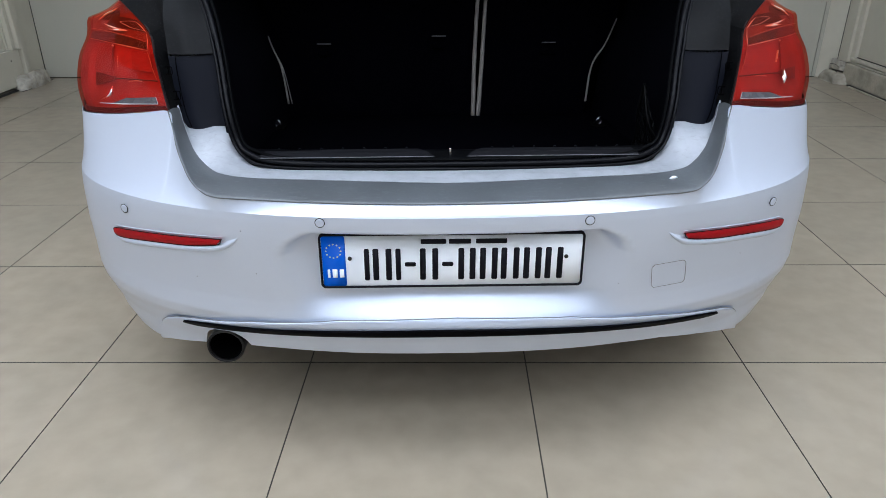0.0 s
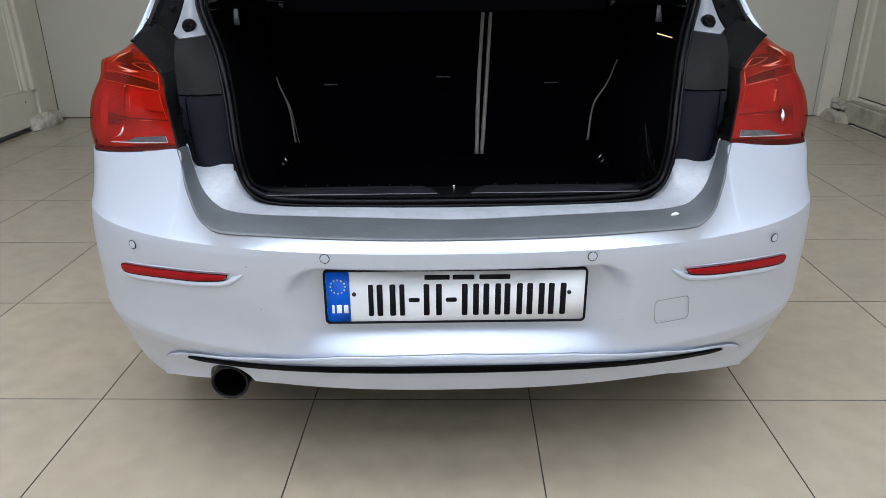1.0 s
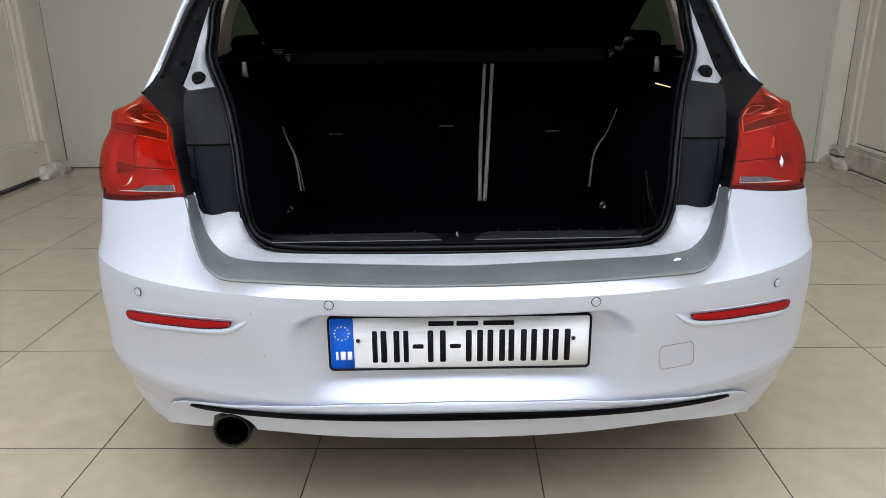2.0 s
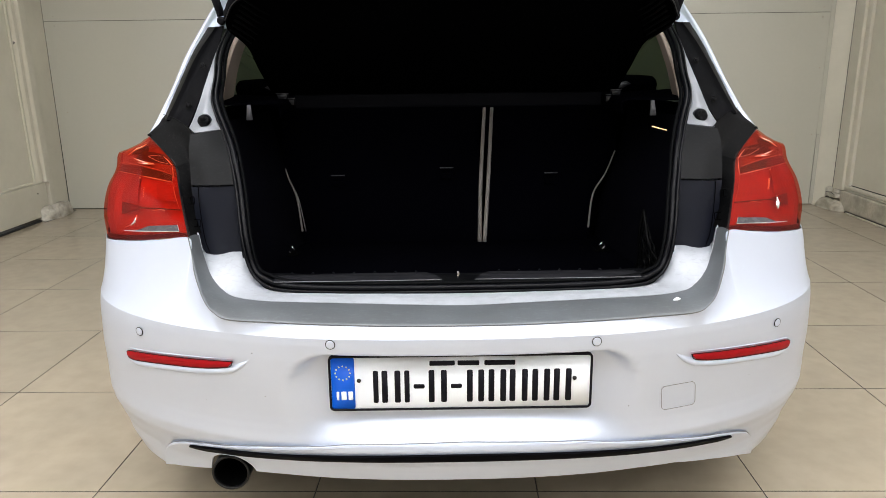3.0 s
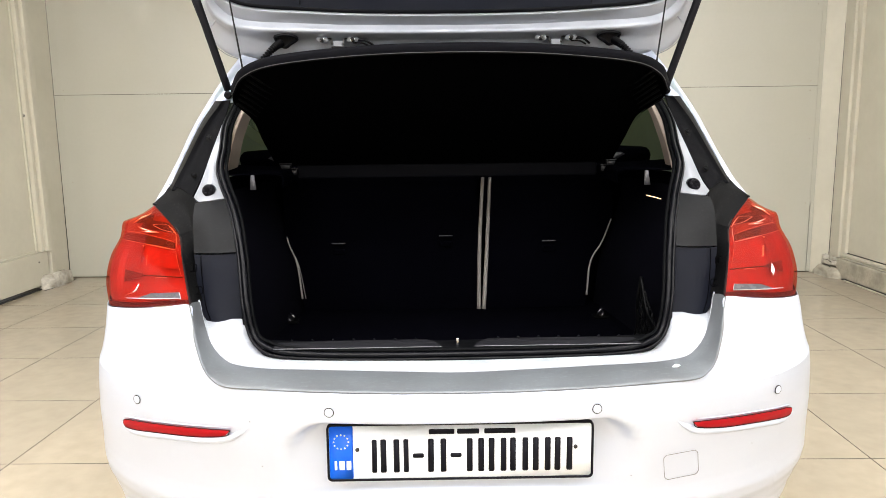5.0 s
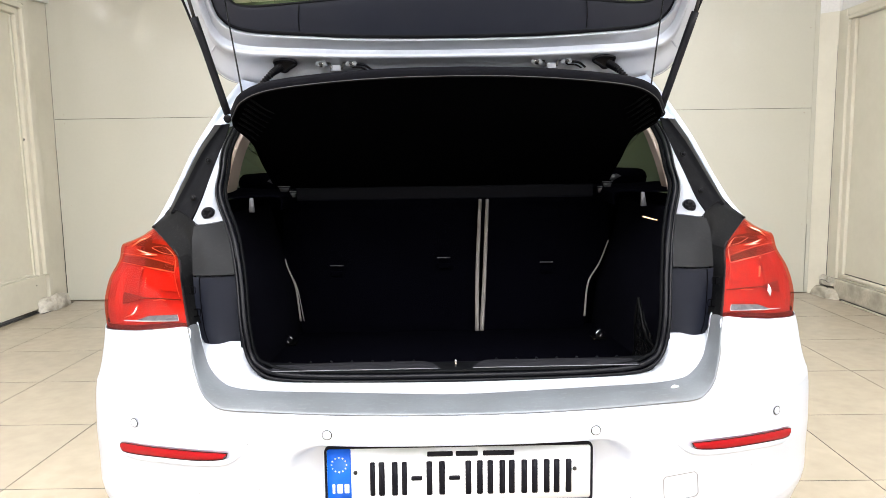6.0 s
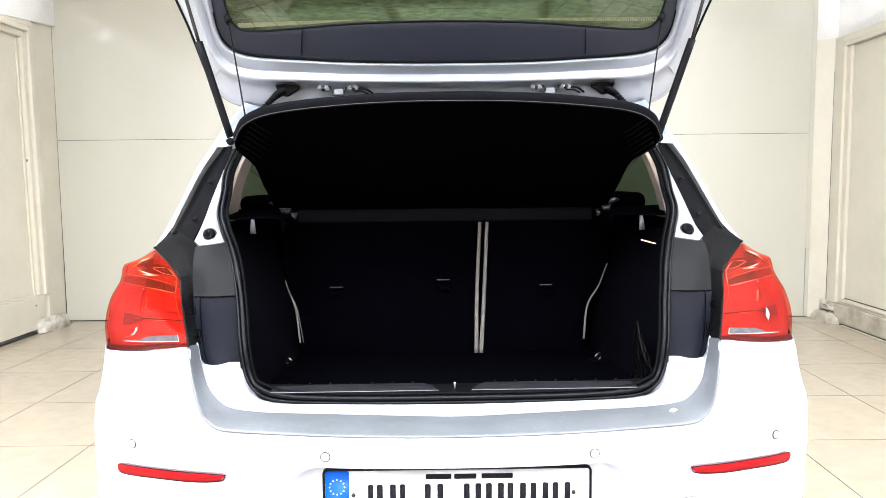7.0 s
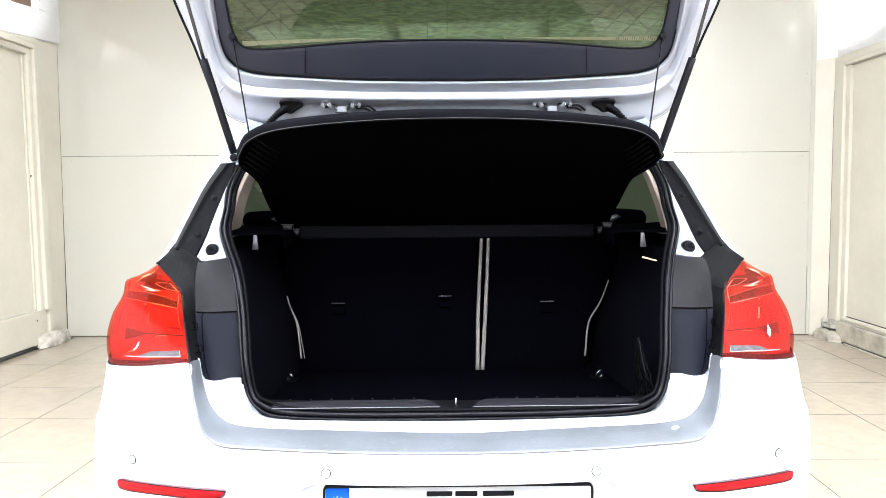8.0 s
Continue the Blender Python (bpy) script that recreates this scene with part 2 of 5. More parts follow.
TYRE = material("tyre", (0.02, 0.02, 0.02), 0.85, grain=0.4, grain_size=80, bump=0.4)
ALLOY = material("alloy", (0.45, 0.46, 0.48), 0.3, 0.9, grain=0.1, grain_size=100)
TILE = material("floor_tile", (0.416, 0.354, 0.264), 0.10, grain=0.22, grain_size=14, stain=0.30, stain_size=3.4, tone=(0.29, 0.257, 0.20), each=0.22, world=True, specks=2.2, spec=0.55)
GROUT = material("grout", (0.075, 0.066, 0.053), 0.9, grain=0.4, grain_size=60)
PANEL = material("wall_panel", (0.520, 0.508, 0.428), 0.03, spec=0.75, grain=0.03, grain_size=40, stain=0.22, stain_size=1.6, tone=(0.47, 0.455, 0.382))
PLASTER = material("plaster", (0.74, 0.73, 0.70), 0.8, grain=0.15, grain_size=60, stain=0.2, stain_size=3, bump=0.8)
WOOD_PAINT = material("cream_gloss_paint", (0.640, 0.605, 0.492), 0.30, grain=0.06, grain_size=25, stain=0.22, stain_size=3, tone=(0.42, 0.385, 0.30), bump=0.1)
CONCRETE = material("worn_concrete", (0.52, 0.475, 0.375), 0.85, grain=0.35, grain_size=60, stain=0.45, stain_size=9, tone=(0.13, 0.115, 0.085), bump=1.0)
CHIPPED = material("chipped_plaster", (0.60, 0.565, 0.48), 0.85, grain=0.35, grain_size=40, stain=0.85, stain_size=16, tone=(0.24, 0.205, 0.15), bump=1.0)
TIMBER = material("brown_timber", (0.20, 0.13, 0.08), 0.7, grain=0.4, grain_size=14, stain=0.5, stain_size=5)
GAP = material("dark_gap", (0.03, 0.027, 0.022), 0.9, grain=0.4, grain_size=50)
CEILING = material("ceiling_paint", (0.72, 0.72, 0.70), 0.85, grain=0.1, grain_size=30, stain=0.15, stain_size=2)
GLOW = glowing("lamp_glow", (1.0, 0.985, 0.96), 4.0)
WARM_GLOW = glowing("boot_lamp_glow", (1.0, 0.55, 0.28), 1.6)


# ---- mesh helpers ----
def part(name, bm, mat, parent=None, label="", smooth=True, thick=0.0, bevel=0.0):
    """Links a bmesh as one mesh object, under a thing or a part."""
    me = bpy.data.meshes.new(name)
    for f in bm.faces:
        f.smooth = smooth
    for e in bm.edges if thick else ():
        e.smooth = e.smooth and not e.is_boundary
    bm.to_mesh(me)
    bm.free()
    me.materials.append(mat)
    ob = new(name, me)
    if parent:
        ob.parent = parent
    if thick:
        s = ob.modifiers.new("thickness", "SOLIDIFY")
        s.thickness, s.offset = thick, 0.0
    if bevel:
        v = ob.modifiers.new("edge", "BEVEL")
        v.width, v.segments, v.limit_method = bevel, 2, "ANGLE"
    if label:
        tagged(ob, label)
    return ob


def curve_through(pts, n):
    """n points along a smooth curve through pts."""
    p = [Vector(q) for q in pts]
    if len(p) == 2:
        return [p[0].lerp(p[1], i / (n - 1)) for i in range(n)]
    p = [2 * p[0] - p[1]] + p + [2 * p[-1] - p[-2]]
    out, k = [], len(p) - 3
    for i in range(n):
        u = min(i / (n - 1) * k, k - 1e-6)
        j = int(u)
        t = u - j
        a, b, c, d = p[j:j + 4]
        out.append(0.5 * (2 * b + (c - a) * t + (2 * a - 5 * b + 4 * c - d) * t * t + (3 * b - a - 3 * c + d) * t ** 3))
    return out


def sheet(grid):
    bm = bmesh.new()
    v = [[bm.verts.new(p) for p in row] for row in grid]
    for r in range(len(v) - 1):
        for c in range(len(v[0]) - 1):
            bm.faces.new((v[r][c], v[r][c + 1], v[r + 1][c + 1], v[r + 1][c]))
    bmesh.ops.recalc_face_normals(bm, faces=bm.faces)
    return bm


def net(rows, nu=24, nv=24, sx=1):
    """A smooth grid through rows of control points; sx=-1 mirrors it."""
    rows = [curve_through([(sx * x, y, z) for x, y, z in r], nu) for r in rows]
    cols = [curve_through([r[i] for r in rows], nv) for i in range(nu)]
    return [[cols[i][j] for i in range(nu)] for j in range(nv)]


def skin(name, rows, mat, parent, nu=24, nv=24, sx=1, thick=0.003, label=""):
    return part(name, sheet(net(rows, nu, nv, sx)), mat, parent, label, thick=thick)


def tube_mesh(pts, r, n=40, sides=10, squash=1.0, caps=True, bm=None):
    p = curve_through(pts, n)
    bm = bm or bmesh.new()
    rings = []
    up = Vector((0, 0, 1))
    for i, q in enumerate(p):
        d = (p[min(i + 1, n - 1)] - p[max(i - 1, 0)]).normalized()
        if i == 0:
            up = Vector((0, 1, 0)) if abs(d.y) < 0.8 else Vector((0, 0, 1))
        side = d.cross(up).normalized()
        up = side.cross(d).normalized()
        rr = r(i / (n - 1)) if callable(r) else r
        rings.append([bm.verts.new(q + side * rr * math.cos(a) + up * rr * squash * math.sin(a))
                      for a in (2 * math.pi * k / sides for k in range(sides))])
    for a, b in zip(rings, rings[1:]):
        for k in range(sides):
            bm.faces.new((a[k], a[(k + 1) % sides], b[(k + 1) % sides], b[k]))
    if caps:
        bm.faces.new(rings[0][::-1])
        bm.faces.new(rings[-1])
    return bm


def tube(name, pts, r, mat, parent, n=40, sides=10, squash=1.0, label=""):
    return part(name, tube_mesh(pts, r, n, sides, squash), mat, parent, label)


def box_mesh(x0, x1, y0, y1, z0, z1, bm=None):
    bm = bm or bmesh.new()
    v = [bm.verts.new((x, y, z)) for x in (x0, x1) for y in (y0, y1) for z in (z0, z1)]
    for f in ((0, 1, 3, 2), (4, 6, 7, 5), (0, 4, 5, 1), (2, 3, 7, 6), (0, 2, 6, 4), (1, 5, 7, 3)):
        bm.faces.new([v[i] for i in f])
    return bm


def box(name, x0, x1, y0, y1, z0, z1, mat, parent=None, bevel=0.002, label=""):
    return part(name, box_mesh(x0, x1, y0, y1, z0, z1), mat, parent, label, smooth=False, bevel=bevel)


def rounded(w, h, r, n=6):
    """Outline of a rounded rectangle about the origin."""
    out = []
    for cx, cy, a0 in ((w / 2 - r, h / 2 - r, 0), (-w / 2 + r, h / 2 - r, 90), (-w / 2 + r, -h / 2 + r, 180), (w / 2 - r, -h / 2 + r, 270)):
        out += [(cx + r * math.cos(radians(a0 + 90 * i / n)), cy + r * math.sin(radians(a0 + 90 * i / n))) for i in range(n + 1)]
    return out


def plate_mesh(outline, depth, m=None, hole=None):
    """An outline in x, z raised by depth towards -y (m places it); hole: an inner outline of as many points."""
    m = m or Matrix()
    bm = bmesh.new()
    ring = lambda pts, y: [bm.verts.new(m @ Vector((a, y, b))) for a, b in pts]
    of, ob = ring(outline, -depth), ring(outline, 0)
    k = len(outline)
    for i in range(k):
        bm.faces.new((of[i], of[(i + 1) % k], ob[(i + 1) % k], ob[i]))
    if hole:
        hf, hb = ring(hole, -depth), ring(hole, 0)
        for i in range(k):
            j = (i + 1) % k
            bm.faces.new((of[j], of[i], hf[i], hf[j]))
            bm.faces.new((hf[j], hf[i], hb[i], hb[j]))
    else:
        bm.faces.new(of[::-1])
        bm.faces.new(ob)
    bmesh.ops.recalc_face_normals(bm, faces=bm.faces)
    return bm


def disc_mesh(r, depth, m, n=20, dome=0.0):
    bm = bmesh.new()
    rings = [(r, 0.0), (r, depth * 0.7), (r * 0.9, depth), (r * 0.45, depth + dome)]
    vs = [[bm.verts.new(m @ Vector((a * math.cos(2 * math.pi * k / n), -d, a * math.sin(2 * math.pi * k / n)))) for k in range(n)] for a, d in rings]
    for a, b in zip(vs, vs[1:]):
        for k in range(n):
            bm.faces.new((a[k], a[(k + 1) % n], b[(k + 1) % n], b[k]))
    bm.faces.new(vs[-1])
    bm.faces.new(vs[0][::-1])
    bmesh.ops.recalc_face_normals(bm, faces=bm.faces)
    return bm


def ring_mesh(r, wire, m, n=28, sides=6, span=360):
    pts = [m @ Vector((r * math.cos(radians(span * k / n)), 0, r * math.sin(radians(span * k / n)))) for k in range(n + 1)]
    return tube_mesh(pts, wire, n * 2, sides, caps=span < 360)
# ---- room ----
def structure(ob, label, category):
    return tagged(ob, label, category, kind="structure")


BACK_TURN = pose(0.2, ROOM_BACK, 0, 0, 0, -1.6)

# floor slab; its tiles are laid at the end of the file
floor = structure(box("floor", ROOM_L - 0.2, ROOM_R + 0.2, ROOM_FRONT - 0.2, ROOM_BACK + 0.4, -0.12, -0.004, GROUT, bevel=0),
                  "polished beige porcelain tile floor with thin dark joints", "floor")

ceiling = structure(box("ceiling", ROOM_L - 0.2, ROOM_R + 0.2, ROOM_FRONT - 0.2, ROOM_BACK + 0.4, ROOM_H, ROOM_H + 0.1, CEILING, bevel=0),
                    "plain white painted ceiling", "ceiling")
for i, (x, y) in enumerate(LAMPS):
    fixture = new("ceiling_light")
    fixture.location = (x, y, ROOM_H)
    tagged(fixture, "large white ceiling light panel with a diffuser, assumed out of view", "ceiling light", "lights on the ceiling")
    box("housing", -0.90, 0.90, -0.48, 0.48, -0.05, 0.0, CEILING, fixture, 0.004)
    box("diffuser", -0.87, 0.87, -0.45, 0.45, -0.075, -0.0505, GLOW, fixture, 0.01)
    lamp = bpy.data.lights.new("tube_light", "AREA")
    lamp.shape, lamp.size, lamp.size_y, lamp.energy, lamp.color = "RECTANGLE", 1.74, 0.90, LAMP_POWER[y] * {-1.5: 1.0, 0.4: 1.20, 2.3: 0.58}[x], (1.0, 0.985, 0.96)
    lit = new("tube_light", lamp)
    lit.parent = fixture
    lit.location = (0, 0, -0.08)

for (x, y), target, beam in ADDED_SPOTS:
    fixture = new("spotlight")
    fixture.location = (x, y, ROOM_H)
    tagged(fixture, "made-up small white ceiling spotlight that brightens the wall top", "spotlight", "spotlights along the walls")
    aim = (Vector(target) - Vector((x, y, ROOM_H - 0.11))).normalized()
    part("stem", tube_mesh([(0, 0, -0.10), (0, 0, 0)], 0.012, 4, 12), CEILING, fixture)
    head = part("head", tube_mesh([Vector((0, 0, -0.11)) - aim * 0.07, Vector((0, 0, -0.11)) + aim * 0.05], 0.042, 4, 20), CEILING, fixture)
    part("bulb", tube_mesh([Vector((0, 0, -0.11)) + aim * 0.0505, Vector((0, 0, -0.11)) + aim * 0.056], 0.036, 3, 20), GLOW, fixture)
    lamp = bpy.data.lights.new("spotlight_beam", "SPOT")
    # wide beams whiten the wall tops, narrow ones make patches the panels reflect
    lamp.energy, lamp.spot_size, lamp.spot_blend, lamp.shadow_soft_size, lamp.color = 80.0 if beam > 20 else 240.0, radians(beam), 0.15, 0.01, (1.0, 0.96, 0.90)
    lit = new("spotlight_beam", lamp)
    lit.parent = fixture
    lit.matrix_local = look(Vector((0, 0, -0.11)) + aim * 0.075, Vector((0, 0, -0.11)) + aim)

# back wall of large glossy panels
wall_back = structure(box("wall_back", -3.4, 3.5, 0.012, 0.2, -0.05, ROOM_H, GAP, bevel=0), "glossy off-white panelled wall with a thin seam at mid height", "wall")
wall_back.matrix_world = BACK_TURN
seam_z = lambda x: 1.477 - 0.0088 * (x + 0.2)
for x0, x1 in ((-3.3, -1.20), (-1.1992, 0.92), (0.9208, 2.955)):
    for low in (True, False):
        bm = box_mesh(x0, x1, 0.0, 0.012, 0.006, ROOM_H)
        for v in bm.verts:
            if low and v.co.z > 1:
                v.co.z = seam_z(v.co.x) - 0.0013
            elif not low and v.co.z < 1:
                v.co.z = seam_z(v.co.x) + 0.0013
        part("panel", bm, PANEL, wall_back, smooth=False, bevel=0.002)
box("panel", 2.9590, 3.5, -0.001, 0.012, 0.006, 0.55, PANEL, wall_back, 0.001)
box("panel", 2.9552, 3.5, -0.0004, 0.012, 0.5505, ROOM_H, PANEL, wall_back, 0.0)
for x, z in [(x, seam_z(x) + d) for x in (-2.98, -1.75, 2.90) for d in (0.035, -0.035)] + [(2.92, z) for z in (0.55, 1.05, 2.05, 2.7)] + [(-2.98, 0.8), (-2.98, 2.55)]:
    part("screw", disc_mesh(0.005, 0.0015, Matrix.Translation((x, 0, z)), 8), CONCRETE, wall_back)

# left wall, with a door and a white beam over it
DL0, DL1, DLT = 2.62, 3.585, 2.265
bm = box_mesh(ROOM_L - 0.2, ROOM_L, DL1, ROOM_BACK + 0.3, 0, 2.41)
for v in bm.verts:
    v.co.x -= 0.036 if v.co.z < 1 and v.co.x > ROOM_L - 0.1 else 0.0
wall_left = structure(part("wall_left", bm, WOOD_PAINT, smooth=False), "cream painted wall beside a door with a white beam above", "wall")
bm = box_mesh(ROOM_L - 0.2, ROOM_L, ROOM_FRONT, DL0, 0, 2.41)
part("plaster_field", bm, PLASTER, wall_left, smooth=False)
part("lintel", box_mesh(ROOM_L - 0.2, ROOM_L - 0.001, DL0, DL1, DLT, 2.41), WOOD_PAINT, wall_left, smooth=False)
bm = bmesh.new()
profile = [(ROOM_FRONT, 2.345), (3.30, 2.348), (ROOM_BACK + 0.1, 2.413), (ROOM_BACK + 0.1, 2.63), (3.70, 2.615), (3.25, 2.575), (ROOM_FRONT, 2.57)]
faces = [[bm.verts.new((x, y, z)) for y, z in profile] for x in (ROOM_L - 0.2, ROOM_L + 0.032)]
for i in range(len(profile)):
    j = (i + 1) % len(profile)
    bm.faces.new((faces[0][i], faces[0][j], faces[1][j], faces[1][i]))
for f in faces:
    bm.faces.new(f)
bmesh.ops.recalc_face_normals(bm, faces=bm.faces)
part("beam", bm, PLASTER, wall_left, "bright white rough plaster beam", smooth=False, bevel=0.006)
box("upper_boarding", ROOM_L - 0.2, ROOM_L - 0.03, ROOM_FRONT, 3.715, 2.58, ROOM_H, TIMBER, wall_left, 0.0, "brown timber recess")
box("upper_pier", ROOM_L - 0.2, ROOM_L + 0.03, 3.717, ROOM_BACK + 0.1, 2.62, ROOM_H, PLASTER, wall_left, 0.004)
tube("corner_gap", [(ROOM_L - 0.034, 3.986, 0.0), (ROOM_L - 0.026, 3.986, 0.5), (ROOM_L - 0.017, 3.986, 1.2), (ROOM_L + 0.001, 3.985, 2.40)], lambda t: 0.0042 * (1.0 - 0.75 * t), GAP, wall_left, 40, 6)


def panel_door(name, wx, face, y0, y1, z0, top, label, deep=0.030):
    """A painted door leaf with a raised border, and its frame, in a wall at x=wx that faces +x or -x."""
    door = new(name)
    door.location = (wx, 0, 0)
    structure(door, label, "door")
    f = face
    span = lambda a, b: (min(a * f, b * f), max(a * f, b * f))
    box("leaf", *span(-0.06, -deep), y0 + 0.002, y1 - 0.002, z0 + 0.006, top - 0.003, WOOD_PAINT, door, 0.003)
    return door, span


door_1, span = panel_door("door_1", ROOM_L, 1, DL0, DL1 - 0.02, 0.012, DLT, "closed cream panelled wooden door, scuffed at the bottom")
box("rail", *span(-0.0298, 0.004), DL0 + 0.004, 3.640, 0.03, 0.285, WOOD_PAINT, door_1, 0.004)
for y0, y1 in ((DL1 - 0.045, DL1 - 0.022), (DL0 + 0.004, DL0 + 0.06)):
    box("stile", *span(-0.0298, -0.016), y0, y1, 0.2855, 2.24, WOOD_PAINT, door_1, 0.004)
box("panel_bead", *span(-0.0298, -0.018), DL0 + 0.06, DL1 - 0.046, 0.2855, 0.306, WOOD_PAINT, door_1, 0.004)
tube("latch_hole", [(0.003, 3.52, 0.215), (0.0065, 3.52, 0.215)], 0.006, GAP, door_1, 3, 10)
tube("latch_keep", [(-0.012, DL1 - 0.030, 1.335), (-0.006, DL1 - 0.024, 1.330), (-0.012, DL1 - 0.030, 1.318)], 0.004, CLIP_GREY, door_1, 8, 6)
# architrave in three steps with a rounded upper corner
for a, b, p, low in ((DL1 - 0.02, DL1 + 0.028, 0.010, 0.2852), (DL1 + 0.0282, DL1 + 0.070, 0.034, 0.2852), (DL1 + 0.0702, DL1 + 0.125, 0.024, 0.09)):
    lift = b - DL1 + 0.002
    outline = [(DL0 - 0.12, DLT + lift)] + [(b - 0.05 + 0.05 * math.sin(radians(q)), DLT + lift - 0.05 + 0.05 * math.cos(radians(q))) for q in range(0, 91, 15)] + [(b, low), (a, low), (a, DLT + a - DL1 + 0.002), (DL0 - 0.12, DLT + a - DL1 + 0.002)]
    bm = bmesh.new()
    ends = [[bm.verts.new((x, y, z)) for y, z in outline] for x in (-0.05, p)]
    for i in range(len(outline)):
        j = (i + 1) % len(outline)
        bm.faces.new((ends[0][i], ends[0][j], ends[1][j], ends[1][i]))
    for f in ends:
        bm.faces.new(f)
    bmesh.ops.recalc_face_normals(bm, faces=bm.faces)
    part("architrave", bm, WOOD_PAINT, door_1, smooth=False, bevel=0.007)

# right wall, with a door over a concrete kerb
DR0, DR1, DRT = 2.60, 3.525, 2.062
wall_right = structure(part("wall_right", box_mesh(ROOM_R, ROOM_R + 0.2, DR1 + 0.01, ROOM_BACK + 0.3, 0, ROOM_H), PLASTER, smooth=False), "white rough plaster wall beside a cream door", "wall")
part("plaster_field", box_mesh(ROOM_R, ROOM_R + 0.2, ROOM_FRONT, DR0, 0, ROOM_H), PLASTER, wall_right, smooth=False)
part("lintel", box_mesh(ROOM_R, ROOM_R + 0.2, DR0, DR1 + 0.01, DRT, ROOM_H), PLASTER, wall_right, smooth=False)
door_2, span = panel_door("door_2", ROOM_R, -1, DR0, DR1, 0.193, DRT, "closed plain cream door above a worn concrete kerb", 0.012)
box("inner_frame", *span(-0.05, 0.010), DR1, DR1 + 0.055, 0.165, DRT, WOOD_PAINT, door_2, 0.005)
box("stop_bead", *span(-0.05, 0.030), DR1 + 0.0552, DR1 + 0.092, 0.155, DRT + 0.030, WOOD_PAINT, door_2, 0.006)
box("architrave", *span(-0.05, 0.022), DR1 + 0.0922, DR1 + 0.198, 0.145, DRT + 0.085, WOOD_PAINT, door_2, 0.008)
box("head_bead", *span(-0.05, 0.028), DR0 - 0.1, DR1 + 0.055, DRT + 0.0002, DRT + 0.030, WOOD_PAINT, door_2, 0.006)
box("head_trim", *span(-0.05, 0.020), DR0 - 0.1, DR1 + 0.092, DRT + 0.0302, DRT + 0.085, WOOD_PAINT, door_2, 0.006)
box("threshold", *span(-0.06, 0.018), DR0, DR1 + 0.04, 0.1705, 0.195, WOOD_PAINT, door_2, 0.004)
box("threshold_foot", *span(-0.06, 0.010), DR0, DR1 + 0.05, 0.1525, 0.166, WOOD_PAINT, door_2, 0.003)
box("foot_gap", *span(-0.055, -0.006), DR0, DR1, 0.1952, 0.1985, GAP, door_2, 0.0)
# splayed strip that closes the corner, rough plaster above, painted below
for z0, z1, mat in ((0.0, 2.15, WOOD_PAINT), (2.1505, ROOM_H, PLASTER)):
    bm = bmesh.new()
    plan = [(3.186, 3.812), (3.282, 3.726), (3.40, 3.726), (3.40, 3.95), (3.186, 3.95)]
    ends = [[bm.verts.new((x, y, z)) for x, y in plan] for z in (z0, z1)]
    for i in range(len(plan)):
        j = (i + 1) % len(plan)
        bm.faces.new((ends[0][i], ends[0][j], ends[1][j], ends[1][i]))
    for f in ends:
        bm.faces.new(f)
    bmesh.ops.recalc_face_normals(bm, faces=bm.faces)
    part("corner_strip", bm, mat, wall_right, smooth=False)
tube("corner_gap", [(3.281, 3.7255, 0.12), (3.2815, 3.7255, 1.0), (3.281, 3.7255, 1.9)], lambda t: 0.0030 * (1 - 0.6 * t), GAP, wall_right, 20, 6)


def lump_mesh(cx, cy, cz, rx, ry, rz, seed, power=0.7, rough=0.22):
    bm = bmesh.new()
    bmesh.ops.create_icosphere(bm, subdivisions=4, radius=1)
    for v in bm.verts:
        q = v.co.copy()
        k = 1 + rough * noise.noise(q * 1.7 + Vector((seed, 0, 0))) + 0.35 * rough * noise.noise(q * 6 + Vector((0, seed, 0)))
        box_q = Vector([math.copysign(abs(c) ** power, c) for c in q])
        v.co = Vector((cx + box_q.x * rx * k, cy + box_q.y * ry * k, max(0.0, cz + box_q.z * rz * k)))
    return bm


def lump(name, cx, cy, rx, ry, rz, mat, label, seed):
    """A broken, rounded stub of concrete on the floor."""
    return structure(part(name, lump_mesh(cx, cy, 0.0, rx, ry, rz, seed), mat), label, "stub")


lump("pier_stub", ROOM_L + 0.02, 3.69, 0.065, 0.185, 0.105, CHIPPED, "broken white concrete stub at the foot of a door post", 3)
lump("pier_stub", ROOM_R - 0.030, 3.69, 0.075, 0.155, 0.076, CONCRETE, "worn rounded concrete stub at the foot of a door post", 8)
kerb = structure(box("kerb", ROOM_R - 0.026, ROOM_R + 0.1, ROOM_FRONT, 3.60, 0.009, 0.150, CONCRETE, bevel=0.010), "worn concrete kerb below the door", "kerb")
box("joint", ROOM_R - 0.034, ROOM_R + 0.1, ROOM_FRONT, 3.50, 0, 0.0085, GAP, kerb, 0)
box("foot_strip", ROOM_R - 0.052, ROOM_R - 0.036, ROOM_FRONT, 3.45, 0, 0.010, CONCRETE, kerb, 0.003)
for cy, cz, ry, rz, d, seed in ((3.665, 0.106, 0.075, 0.020, 0.045, 4), (3.735, 0.118, 0.016, 0.040, 0.050, 6), (3.645, 0.138, 0.040, 0.016, 0.030, 9)):
    part("broken_end", lump_mesh(ROOM_R - d + 0.03, cy, cz, 0.045, ry, rz, seed, 0.45, 0.14), CHIPPED, kerb, "chipped end of the kerb")
for z, r in ((0.084, 0.0024), (0.124, 0.0020)):
    tube("crack", [(ROOM_R - 0.068, 3.600, z - 0.006), (ROOM_R - 0.066, 3.655, z + 0.003), (ROOM_R - 0.070, 3.715, z - 0.002)], r, GAP, kerb, 14, 6)
